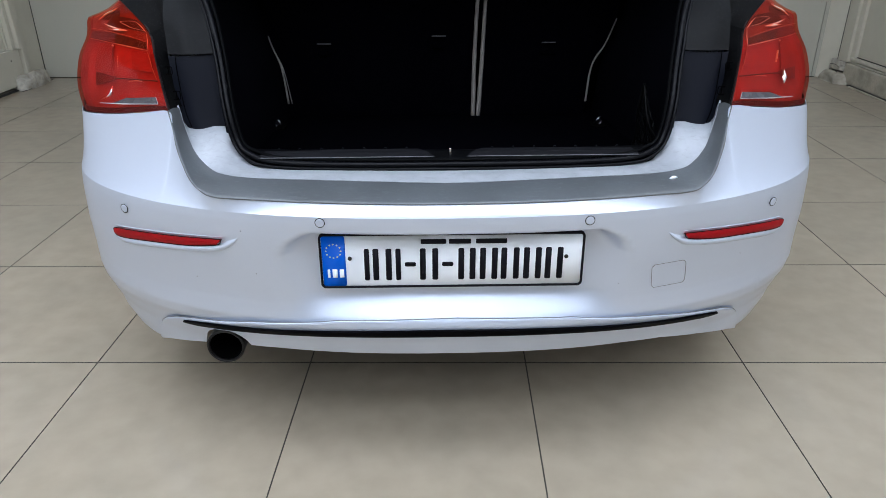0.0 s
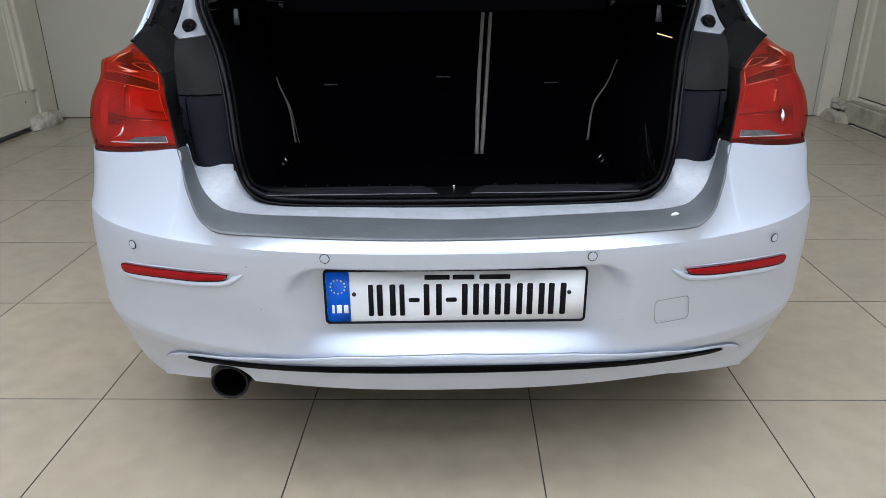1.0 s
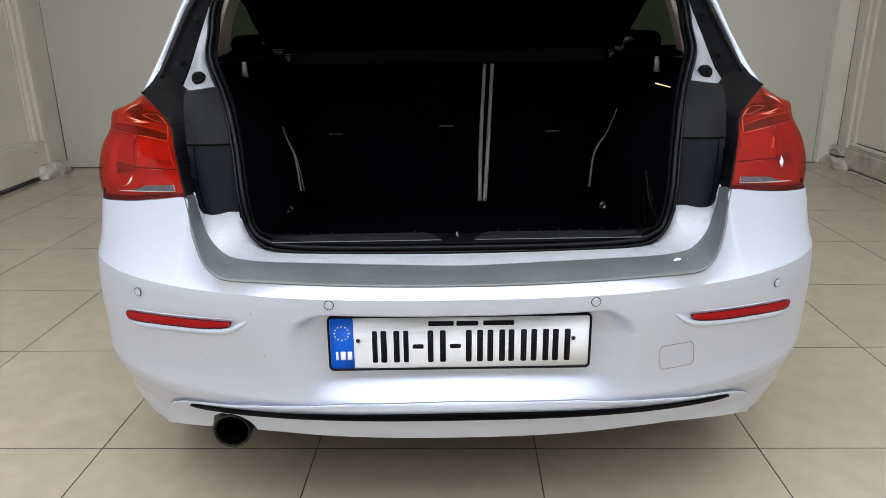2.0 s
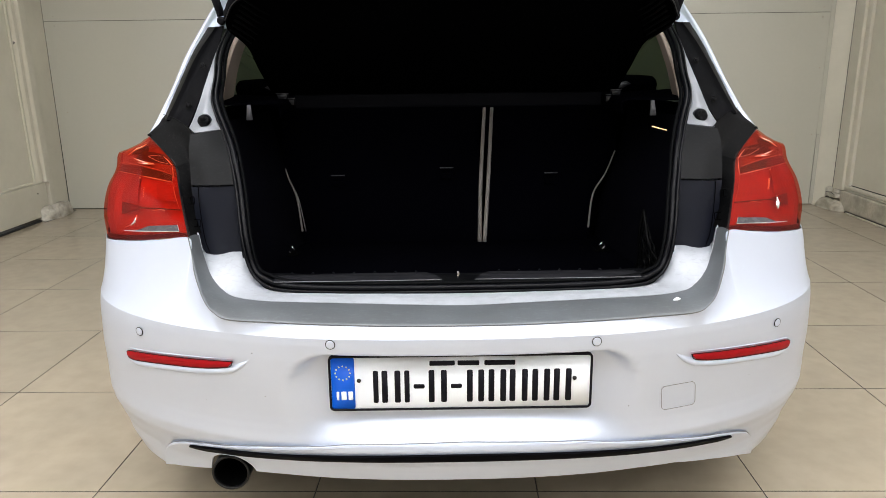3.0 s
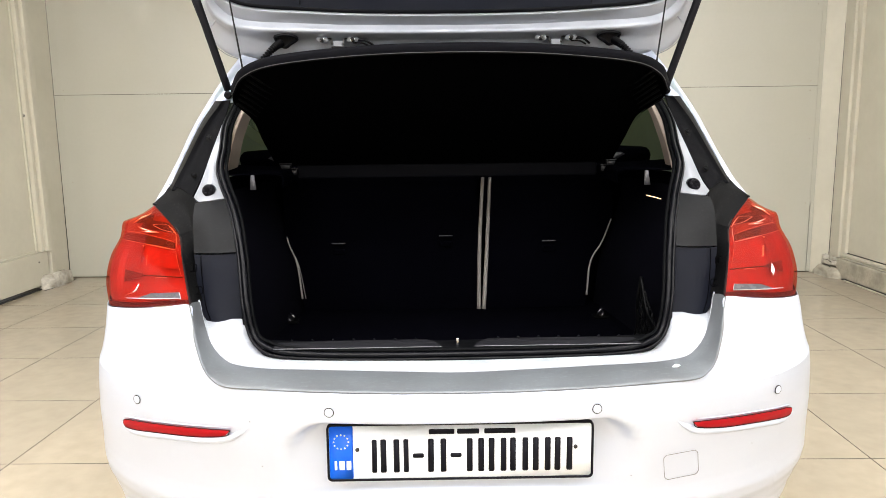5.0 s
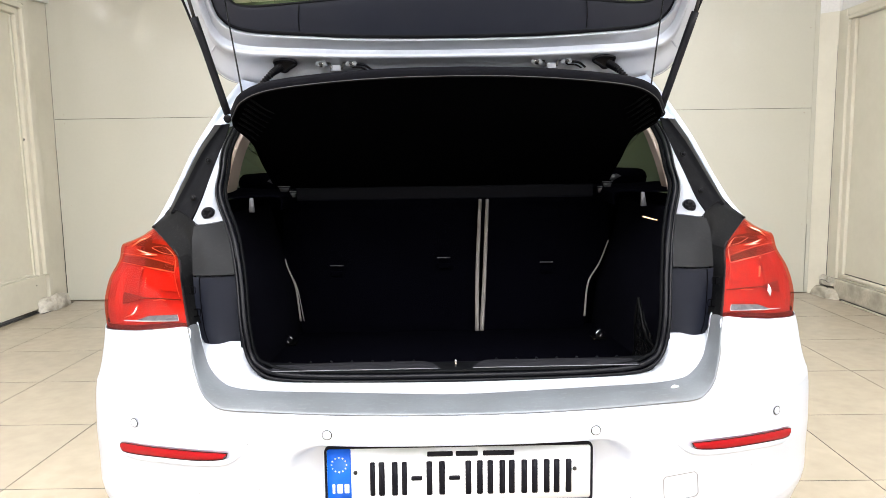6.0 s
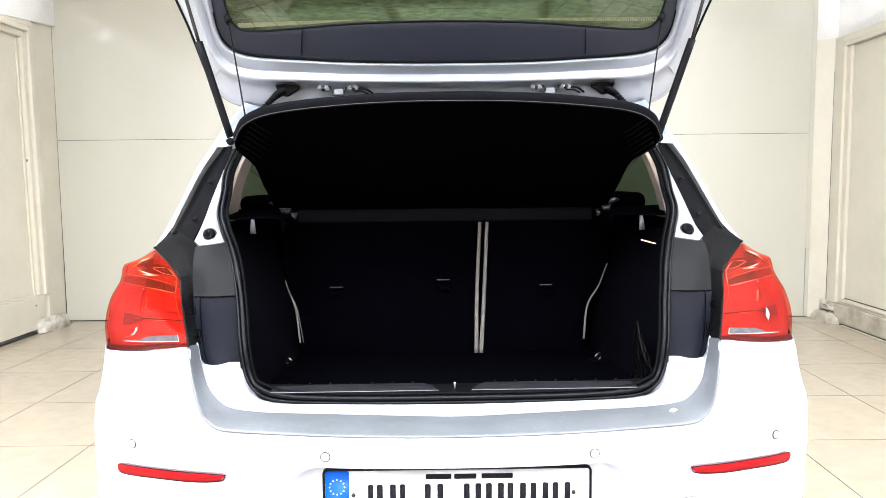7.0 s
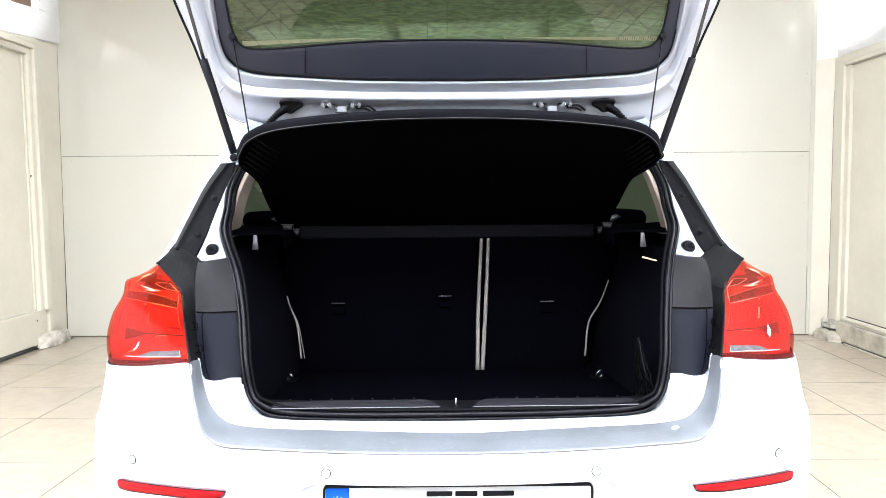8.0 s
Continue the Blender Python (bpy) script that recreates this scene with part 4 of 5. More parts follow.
for sx in (-1, 1):
    lamp = new("tail_lamp")
    lamp.parent = car
    lens = skin("lens", LAMP_NET, LENS, lamp, 61, 61, sx, 0.0, "glossy red lens")
    deep_at = lambda a: 0.0150 - 0.0115 * ease(0.45, 0.95, a)
    part("housing", sheet([[lamp_point(i / 40, j / 40, deep_at(i / 40), sx) for i in range(23)] for j in range(41)]), LAMP_RED, lamp, thick=0.0006)
    # darker red puts the lens's shading into the outer half
    part("side_housing", sheet([[lamp_point(i / 40, j / 40, deep_at(i / 40), sx) for i in range(22, 41)] for j in range(41)]), LAMP_SIDE, lamp, "darker red side", thick=0.0006)
    rim = [r[0] for r in LAMP_NET]
    tube("rim", [(sx * x, y + 0.003, z) for x, y, z in rim], 0.0026, LAMP_DARK, lamp, 40, 8)
    # pieces seen through the lens
    at_lamp = lambda pts, deep: [lamp_point(a, b, deep, sx) for a, b in pts]
    lamp_patch("foot", ((0.0, 0.0), (0.93, 0.0), (0.93, 0.040), (0.0, 0.052)), 0.0030, LAMP_RUST, lamp, sx, "dark red lower edge", 24, 3)
    lamp_patch("amber_field", ((0.02, 0.50), (0.72, 0.60), (0.66, 0.985), (0.03, 0.985)), 0.0118, LAMP_FIELD, lamp, sx, "orange upper field", 20, 14)
    lamp_patch("upper_reflector", ((0.03, 0.61), (0.42, 0.70), (0.36, 0.84), (0.07, 0.77)), 0.0100, LAMP_UPPER, lamp, sx, "dark amber reflector")
    lamp_patch("side_reflector", ((0.30, 0.77), (0.47, 0.80), (0.40, 0.93), (0.22, 0.90)), 0.0095, LAMP_BROWN, lamp, sx, "brown side reflector")
    lamp_patch("dark_band", ((0.058, 0.472), (0.30, 0.521), (0.34, 0.610), (0.060, 0.520)), 0.0075, LAMP_BROWN, lamp, sx, "dark brown band")
    lamp_patch("band_end", ((0.302, 0.5215), (0.62, 0.570), (0.60, 0.655), (0.342, 0.6105)), 0.0085, LAMP_WEDGE, lamp, sx, "dim red band")
    lamp_patch("side_field", ((0.31, 0.30), (0.315, 0.515), (0.44, 0.540), (0.45, 0.33)), 0.0075, LAMP_SIDE, lamp, sx)
    lamp_patch("inner_reflector", ((0.045, 0.315), (0.175, 0.330), (0.175, 0.462), (0.045, 0.440)), 0.0090, LAMP_MIDDLE, lamp, sx, "ribbed reflector")
    for k in range(6):
        tube("rib", at_lamp([(a, 0.328 + 0.0215 * k + 0.12 * (a - 0.05)) for a in (0.05, 0.09, 0.13, 0.172)], 0.0088), 0.0004, LAMP_RED, lamp, 12, 5)
    # pale discs stand in for sparkles in the lens
    for k in range(5):
        part("spark", disc_mesh(0.0011 if sx < 0 else 0.0027, 0.001, Matrix.Translation(lamp_point(0.262 + (0.004 * k if sx > 0 else 0), 0.355 + 0.017 * k, 0.003, sx)), 6), LAMP_GUIDE_GLINT, lamp)
    part("spark", disc_mesh(0.0022, 0.001, Matrix.Translation(lamp_point(0.312, 0.505, 0.003, sx)), 6), LAMP_GUIDE_GLINT, lamp)
    lamp_patch("dark_wedge", ((0.29, 0.272), (0.44, 0.225), (0.44, 0.318), (0.29, 0.290)), 0.0070, LAMP_WEDGE, lamp, sx)
    tube("crease", at_lamp([(0.29, 0.280), (0.175, 0.276), (0.022, 0.262)], 0.004), 0.0014, LAMP_BROWN, lamp, 30, 6)
    # glint on the crease, drawn as an amber tube
    tube("crease_glint", at_lamp([(0.20, 0.262), (0.15, 0.267), (0.12, 0.262)], 0.003), 0.0009, LAMP_AMBER, lamp, 12, 5)
    # chrome streak stands in for a ceiling light reflected in the lens
    tube("bulb_cup", at_lamp([(0.312, 0.232), (0.322, 0.200), (0.345, 0.160), (0.42, 0.118)] if sx < 0 else [(0.322, 0.310), (0.325, 0.270), (0.326, 0.230), (0.335, 0.195)], 0.002), lambda t: (0.0006 + 0.0030 * math.sin(math.pi * t) ** 2) * (1.0 if sx < 0 else 1.7), CHROME, lamp, 16, 8, label="bright chrome piece in place of a lens glint")
    lamp_patch("reversing_lamp", ((0.052, 0.080), (0.34, 0.092), (0.235, 0.142), (0.052, 0.146)), -0.0012, REVERSE, lamp, sx, "smoky clear reversing lamp")
    tube("reversing_edge", at_lamp([(0.050, 0.146), (0.049, 0.115), (0.050, 0.078)], -0.0020), 0.0006, LAMP_EDGE, lamp, 12, 5)
    tube("reversing_edge", at_lamp([(0.050, 0.078), (0.16, 0.081), (0.27, 0.087), (0.42, 0.092)], -0.0020), lambda t: 0.0007 + 0.0009 * t * (1 - t) * 4 * t, LAMP_EDGE, lamp, 30, 6)
    # light guides; the thick pale ones are lens glints drawn as tubes
    for pts, r, mat in (([(0.315, 0.524), (0.18, 0.492), (0.048, 0.462)], 0.0017, LAMP_GUIDE_GLINT),
                        ([(0.64, 0.575), (0.45, 0.552), (0.315, 0.524)], 0.0011, LAMP_AMBER),
                        ([(0.046, 0.462), (0.040, 0.53), (0.034, 0.60)], 0.0013, LAMP_GUIDE_GLINT),
                        ([(0.050, 0.455), (0.042, 0.40), (0.036, 0.34), (0.024, 0.27)], 0.0008, LAMP_AMBER),
                        ([(0.66, 0.69), (0.50, 0.668), (0.34, 0.627), (0.15, 0.565), (0.05, 0.528)], 0.0009, LAMP_AMBER),
                        ([(0.028, 0.605), (0.050, 0.68), (0.074, 0.75)], 0.0018, LAMP_GUIDE_GLINT),
                        ([(0.074, 0.752), (0.16, 0.757), (0.252, 0.750), (0.20, 0.700), (0.15, 0.664), (0.07, 0.640), (0.004, 0.625)], 0.0010, LAMP_PALE),
                        ([(0.210, 0.640), (0.29, 0.662), (0.37, 0.700), (0.42, 0.735)], 0.0034, LAMP_PALE),
                        ([(0.200, 0.634), (0.29, 0.645), (0.37, 0.662)], 0.0036, LAMP_PALE),
                        ([(0.09, 0.962), (0.24, 0.958), (0.40, 0.948), (0.52, 0.90), (0.60, 0.84)], 0.0012, LAMP_AMBER),
                        ([(0.20, 0.938), (0.30, 0.918), (0.40, 0.895), (0.49, 0.80)], 0.0032, LAMP_GUIDE_GLINT)):
        # thicker and paler here for highlights along the upper edges
        if sx > 0 and mat is LAMP_GUIDE_GLINT:
            r, mat = r * 1.3, LAMP_PALE
        tube("light_guide", at_lamp(pts, 0.0028), lambda t, r=r: r * (0.16 + 0.50 * math.sin(math.pi * t)), mat, lamp, 40, 6, label="thin amber line, light guide and glint" if mat is LAMP_GUIDE_GLINT else "")

    # channel between lamp and opening, gusset above
    edge = [r[0] for r in LAMP_NET]
    trim_out = [(0.567, 0.205, 0.751), (0.574, 0.215, 0.793), (0.580, 0.225, 0.861), (0.590, 0.255, 0.915)]
    lo = edge[:4]
    mid = [((a[0] + b[0]) / 2 - 0.006, max(a[1], b[1]) + 0.028, (a[2] + b[2]) / 2) for a, b in zip(lo, trim_out)]
    skin("channel_trim", [lo, mid, trim_out], GUSSET, car, 20, 12, sx, 0.003, "black plastic channel beside the lamp")
    skin("gusset_trim", [edge[3:] + [(0.726, 0.385, 0.962)], [tuple(mid[3]), (0.630, 0.334, 0.948), (0.684, 0.381, 0.977), (0.715, 0.42, 0.986)],
                         [(0.590, 0.2555, 0.914), (0.601, 0.318, 0.965), (0.652, 0.376, 0.992), (0.700, 0.425, 1.003)]], GUSSET, car, 20, 14, sx, 0.003, "black plastic gusset above the lamp")
    tube("gusset_fold", [(sx * x, y, z) for x, y, z in ((0.600, 0.322, 0.970), (0.650, 0.372, 0.995), (0.702, 0.420, 1.006))], 0.0011, GUSSET, car, 30, 8)
    for p in ((0.722, 0.374, 0.962),):
        box("end_cap", sx * p[0] - 0.004, sx * p[0] + 0.004, p[1] - 0.002, p[1] + 0.006, p[2] - 0.003, p[2] + 0.003, RUBBER, car, 0.0015)

    # flap and upper jamb trim
    flap = skin("flap", [[(0.551, 0.190, 0.719), (0.566, 0.200, 0.751), (0.574, 0.212, 0.793), (0.580, 0.222, 0.863)],
                         [(0.520, 0.186, 0.719), (0.528, 0.194, 0.751), (0.532, 0.203, 0.793), (0.536, 0.216, 0.863)],
                         [(0.466, 0.200, 0.719), (0.466, 0.208, 0.755), (0.467, 0.217, 0.795), (0.474, 0.230, 0.865)]], FLAP, car, 16, 10, sx, 0.003, "smooth black plastic flap in the boot jamb")
    tube("seam", [(sx * x, y, z) for x, y, z in ((0.489, 0.2185, 0.8655), (0.536, 0.2135, 0.8650), (0.556, 0.2150, 0.8645), (0.5645, 0.2160, 0.857), (0.559, 0.2010, 0.80), (0.5515, 0.190, 0.752), (0.541, 0.1815, 0.724))], 0.0010, SEAM_BLACK, flap, 60, 5)
    for x, y, z in ((0.5565, 0.190, 0.791), (0.570, 0.204, 0.838)):
        tube("hinge_clip", [(sx * (x + u), y - 0.006 - 0.3 * abs(u - 0.006) + 0.1 * v, z + v) for u, v in ((0.012, 0.0075), (0.0, 0.0075), (-0.002, 0.0), (0.0, -0.0075), (0.012, -0.0075))], 0.0011, SEAM_BLACK, flap, 24, 5)
        tube("hinge_pin", [(sx * (x + 0.006), y - 0.007, z + 0.0075), (sx * (x + 0.006), y - 0.007, z - 0.0075)], 0.0010, SEAM_BLACK, flap, 6, 5)
    skin("jamb_trim", [[(0.580, 0.224, 0.8660), (0.587, 0.247, 0.902), (0.594, 0.268, 0.937), (0.600, 0.300, 0.968)],
                       [(0.536, 0.2175, 0.8660), (0.545, 0.240, 0.906), (0.556, 0.270, 0.943), (0.566, 0.300, 0.972)],
                       [(0.474, 0.2315, 0.8660), (0.486, 0.258, 0.912), (0.508, 0.290, 0.949), (0.530, 0.318, 0.977)]], WORN, car, 18, 12, sx, 0.003, "scuffed black plastic jamb trim")

    # pillar cover, painted flange, rubber stop
    outer = [(0.703, 0.430, 1.000), (0.692, 0.500, 1.064), (0.671, 0.580, 1.151), (0.6495, 0.641, 1.210), (0.6480, 0.646, 1.215)]
    ridge = [(0.686, 0.392, 0.994), (0.673, 0.468, 1.060), (0.653, 0.548, 1.142), (0.628, 0.627, 1.209), (0.6265, 0.632, 1.215)]
    pillar = skin("pillar_cover", [ridge, [(0.668, 0.396, 0.992), (0.655, 0.471, 1.058), (0.637, 0.553, 1.138), (0.620, 0.637, 1.210), (0.6185, 0.642, 1.215)],
                                   [(0.628, 0.372, 0.980), (0.613, 0.437, 1.050), (0.606, 0.535, 1.128), (0.6075, 0.642, 1.211), (0.6065, 0.647, 1.215)]], PILLAR, car, 24, 18, sx, 0.004, "black plastic cover along the pillar")
    skin("edge_facet", [outer, [((a[0] + b[0]) / 2, (a[1] + b[1]) / 2 - 0.004, (a[2] + b[2]) / 2) for a, b in zip(outer, ridge)], ridge], PILLAR_EDGE, pillar, 24, 8, sx, 0.003, "dusty outer edge")
    for x, y, z in ((0.638, 0.412, 1.028), (0.627, 0.508, 1.119)):
        m = Matrix.Translation((sx * x, y + 0.001, z))
        bolt = part("bolt", disc_mesh(0.0046, 0.004, m, 12, 0.001), GLOSS_BLACK, pillar)
        part("washer", ring_mesh(0.0064, 0.0012, m, 20, 6), PILLAR_EDGE, bolt)
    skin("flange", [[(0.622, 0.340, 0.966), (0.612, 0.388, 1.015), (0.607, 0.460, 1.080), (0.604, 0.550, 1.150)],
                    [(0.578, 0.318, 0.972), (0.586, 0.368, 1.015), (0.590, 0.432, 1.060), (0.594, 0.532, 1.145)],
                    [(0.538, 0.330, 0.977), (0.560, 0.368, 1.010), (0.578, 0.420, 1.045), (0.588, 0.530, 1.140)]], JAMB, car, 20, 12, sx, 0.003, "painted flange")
    skin("roof_channel", [[(0.605, 0.553, 1.150), (0.598, 0.652, 1.216), (0.584, 0.722, 1.258), (0.556, 0.815, 1.312)],
                          [(0.600, 0.562, 1.150), (0.592, 0.655, 1.212), (0.578, 0.718, 1.252), (0.548, 0.810, 1.306)],
                          [(0.588, 0.545, 1.141), (0.582, 0.625, 1.194), (0.570, 0.700, 1.242), (0.538, 0.812, 1.300)]], TRIM, car, 16, 6, sx, 0.003, "black channel above the flange")
    skin("pillar_top", [[(0.648, 0.646, 1.213), (0.631, 0.702, 1.256), (0.611, 0.758, 1.298), (0.585, 0.815, 1.325)],
                        [(0.620, 0.644, 1.213), (0.607, 0.702, 1.255), (0.588, 0.772, 1.300), (0.565, 0.820, 1.322)],
                        [(0.602, 0.652, 1.213), (0.589, 0.716, 1.255), (0.571, 0.778, 1.292), (0.553, 0.820, 1.316)]], PAINT, car, 16, 8, sx, 0.003, "painted pillar top above the cover")
    stop = part("rubber_stop", disc_mesh(0.0148, 0.016, Matrix.Translation((sx * 0.580, 0.346, 0.996)), 24, 0.002), RUBBER, car, "round black rubber stop")
    for k in range(6):
        a = math.pi * k / 3
        part("knob", disc_mesh(0.0042, 0.004, Matrix.Translation((sx * (0.580 + 0.0085 * math.cos(a)), 0.3305, 0.996 + 0.0085 * math.sin(a))), 8), GLOSS_BLACK, stop)
    part("ring", ring_mesh(0.0115, 0.0011, Matrix.Translation((sx * 0.580, 0.3300, 0.996)), 24, 6), PILLAR_EDGE, stop)

    # outer pillar and quarter
    skin("quarter_panel", [[(0.702, 0.436, 1.000), (0.690, 0.504, 1.064), (0.669, 0.584, 1.152), (0.646, 0.650, 1.216), (0.610, 0.760, 1.300), (0.570, 0.860, 1.350)],
                           [(0.729, 0.391, 0.961), (0.719, 0.440, 1.004), (0.703, 0.508, 1.071), (0.682, 0.588, 1.160), (0.646, 0.702, 1.265), (0.607, 0.830, 1.358)],
                           [(0.744, 0.450, 0.940), (0.736, 0.510, 0.998), (0.722, 0.600, 1.080), (0.700, 0.680, 1.170), (0.664, 0.800, 1.275), (0.620, 0.900, 1.372)],
                           [(0.805, 0.640, 0.915), (0.780, 0.800, 1.010), (0.750, 0.850, 1.090), (0.722, 0.900, 1.180), (0.684, 0.960, 1.285), (0.640, 1.000, 1.385)]],
         PAINT, car, 40, 24, sx, 0.003, "silver-white painted rear pillar")
    # strut, cord
    base, knee, end = Vector((0.597 if sx > 0 else -0.607, 0.655, 1.245)), Vector((sx * 0.676, 0.630, 1.500)), Vector((sx * 0.735, 0.600, 1.760))
    strut = new("gas_strut")
    strut.parent = car
    tagged(strut, "black gas strut")
    tube("cylinder", [base, knee], 0.0105, GLOSS_BLACK, strut, 8, 14)
    tube("rod", [knee, end], 0.0048, STEEL, strut, 8, 10)
    part("ball_joint", disc_mesh(0.011, 0.018, Matrix.Translation(base + Vector((0, 0.006, -0.012))), 14), RUBBER, strut)
    tube("shelf_cord", [(sx * 0.615, 0.705, 1.572), (0.470 if sx > 0 else -0.484, 0.352, 1.264)], 0.0022, RUBBER, car, 12, 6, label="thin black cord that lifts the shelf")
    cordhook = part("cord_hook", disc_mesh(0.010, 0.016, Matrix.Translation((sx * 0.616, 0.712, 1.577)), 14), GLOSS_BLACK, car)
    tube("hook_arm", [(sx * 0.618, 0.706, 1.590), (sx * 0.623, 0.698, 1.578), (sx * 0.616, 0.700, 1.562)], 0.0035, GLOSS_BLACK, cordhook, 12, 6)

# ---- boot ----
# plain black boxes added to stop light showing through the gaps
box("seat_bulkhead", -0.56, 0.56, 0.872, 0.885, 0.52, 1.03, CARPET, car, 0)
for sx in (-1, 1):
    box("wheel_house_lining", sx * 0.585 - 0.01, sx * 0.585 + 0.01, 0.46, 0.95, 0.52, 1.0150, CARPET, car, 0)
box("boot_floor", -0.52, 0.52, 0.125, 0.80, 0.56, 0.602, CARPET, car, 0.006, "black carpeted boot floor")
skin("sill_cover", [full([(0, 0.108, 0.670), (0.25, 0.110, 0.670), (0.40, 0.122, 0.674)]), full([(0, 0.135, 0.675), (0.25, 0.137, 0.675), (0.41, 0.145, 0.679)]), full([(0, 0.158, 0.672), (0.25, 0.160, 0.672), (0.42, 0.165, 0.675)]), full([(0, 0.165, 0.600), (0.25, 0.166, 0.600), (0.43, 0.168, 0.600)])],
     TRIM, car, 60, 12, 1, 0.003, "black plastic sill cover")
for a, b, c, d in ((-0.395, -0.035, -0.385, -0.072), (0.028, 0.386, 0.064, 0.372)):
    skin("sill_plate", [[(a, 0.112, 0.6755), ((a + b) / 2, 0.111, 0.6752), (b, 0.112, 0.6755)], [((a + c) / 2, 0.138, 0.6800), ((a + b + c + d) / 4, 0.138, 0.6800), ((b + d) / 2, 0.138, 0.6800)], [(c, 0.161, 0.6785), ((c + d) / 2, 0.161, 0.6782), (d, 0.161, 0.6785)]], SILL_GREY, car, 30, 8, 1, 0.002, "dark grey plastic sill plate")
    tube("sill_strip", [(a + 0.004, 0.1115, 0.6775), ((a + b) / 2, 0.1110, 0.6775), (b - 0.004, 0.1115, 0.6775)], 0.0011, CLIP_LIGHT, car, 12, 6)
    for k in range(7):
        x = c + (d - c) * (k + 0.5) / 7
        part("sill_clip", disc_mesh(0.0028, 0.003, Matrix.Translation((x, 0.164, 0.6800)), 8, 0.001), RUBBER, car)
striker = box("striker", -0.0065, -0.0015, 0.128, 0.132, 0.672, 0.690, CHROME, car, 0.001, "small bright latch striker")
for sx in (-1, 1):
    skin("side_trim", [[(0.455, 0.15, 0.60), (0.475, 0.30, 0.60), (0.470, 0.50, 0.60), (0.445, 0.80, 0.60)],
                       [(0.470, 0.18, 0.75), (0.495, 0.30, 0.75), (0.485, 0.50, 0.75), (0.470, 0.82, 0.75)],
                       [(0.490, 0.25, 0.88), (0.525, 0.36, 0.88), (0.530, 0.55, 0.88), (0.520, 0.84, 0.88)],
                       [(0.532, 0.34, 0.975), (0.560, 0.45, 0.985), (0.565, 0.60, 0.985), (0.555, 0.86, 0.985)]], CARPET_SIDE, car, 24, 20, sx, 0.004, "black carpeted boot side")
    ledge = skin("shelf_ledge", [[(0.455, 0.56, 0.985), (0.455, 0.66, 0.990), (0.450, 0.80, 0.995)], [(0.460, 0.55, 1.020), (0.460, 0.66, 1.022), (0.455, 0.80, 1.025)],
                                 [(0.560, 0.46, 1.025), (0.575, 0.62, 1.030), (0.590, 0.86, 1.030)], [(0.640, 0.46, 1.030), (0.660, 0.62, 1.035), (0.680, 0.86, 1.035)]], CARPET, car, 16, 14, sx, 0.004, "black plastic shelf support")
    part("clip", plate_mesh([(sx * (0.517 + u), 1.003 + v) for u, v in ((-0.004, 0.019), (0.004, 0.019), (0.007, -0.018), (-0.008, -0.018))], 0.006, Matrix.Translation((0, 0.497, 0))), CLIP_LIGHT, ledge)
    for cx, cz, w, h in ((0.472, 1.035, 0.017, 0.009), (0.446, 1.020, 0.009, 0.010)):
        bracket = box("bracket", sx * cx - w, sx * cx + w, 0.69, 0.70, cz - h, cz + h, BAND, ledge, 0.003)
        part("bracket_face", plate_mesh([(sx * cx + a * w, cz + b * h) for a, b in ((-0.85, 0.55), (0.85, 0.55), (0.60, -0.75), (-0.60, -0.75))], 0.003, Matrix.Translation((0, 0.689, 0))), CLIP_DARK, bracket)
        tube("bracket_edge", [(sx * cx + a * w, 0.687, cz + h * 0.9) for a in (-1.1, 0, 1.1)], 0.0010, CLIP_GREY, bracket, 8, 5)
    deep = 1.0 if sx < 0 else 0.55
    skin("pillar_lining", [[(x + (u - x) * k * deep, y + (v - y) * k * deep, z + (w - z) * k * deep) for (x, y, z), (u, v, w) in
                            zip([(0.590, 0.470, 1.025), (0.588, 0.540, 1.110), (0.575, 0.620, 1.190), (0.545, 0.740, 1.270)],
                                [(0.606, 0.680, 1.037), (0.599, 0.730, 1.118), (0.577, 0.780, 1.198), (0.540, 0.850, 1.278)])] for k in (0.0, 0.45, 1.0)], HEADLINER, car, 20, 16, sx, 0.003, "beige cloth pillar lining")
    tube("lining_edge", [(sx * x, y - 0.004, z) for x, y, z in ((0.584, 0.478, 1.028), (0.583, 0.540, 1.106), (0.571, 0.620, 1.186), (0.541, 0.740, 1.268))], 0.009, LINING_EDGE, car, 30, 8, 0.6, label="paler cloth edge of the pillar lining")
    part("belt_guide", plate_mesh([(sx * (0.528 + a), 1.052 + b) for a, b in ((-0.020, -0.006), (-0.016, 0.008), (0.004, 0.011), (0.017, 0.004), (0.006, -0.001), (-0.010, -0.010))], 0.008, Matrix.Translation((0, 0.80, 0))), CLIP_DARK, car, "grey seat belt guide")
    tube("seat_shoulder", [(sx * 0.43, 0.86, 1.030), (sx * 0.50, 0.88, 1.048), (sx * 0.57, 0.92, 1.050), (sx * 0.66, 1.00, 1.045)], 0.030, CARPET, car, 20, 12, label="black shoulder of the rear seat")
    lx = 0.419 if sx > 0 else -0.454
    m = Matrix.Translation((lx, 0.60, 0.618)) @ pose(0, 0, 0, 20, 0, sx * 35)
    lash = part("lashing_ring", ring_mesh(0.013, 0.0020, m, 20, 6), CHROME, car, "bright metal lashing ring")
    box("foot", lx - 0.02, lx + 0.02, 0.59, 0.63, 0.602, 0.608, SOOT, lash, 0.002)

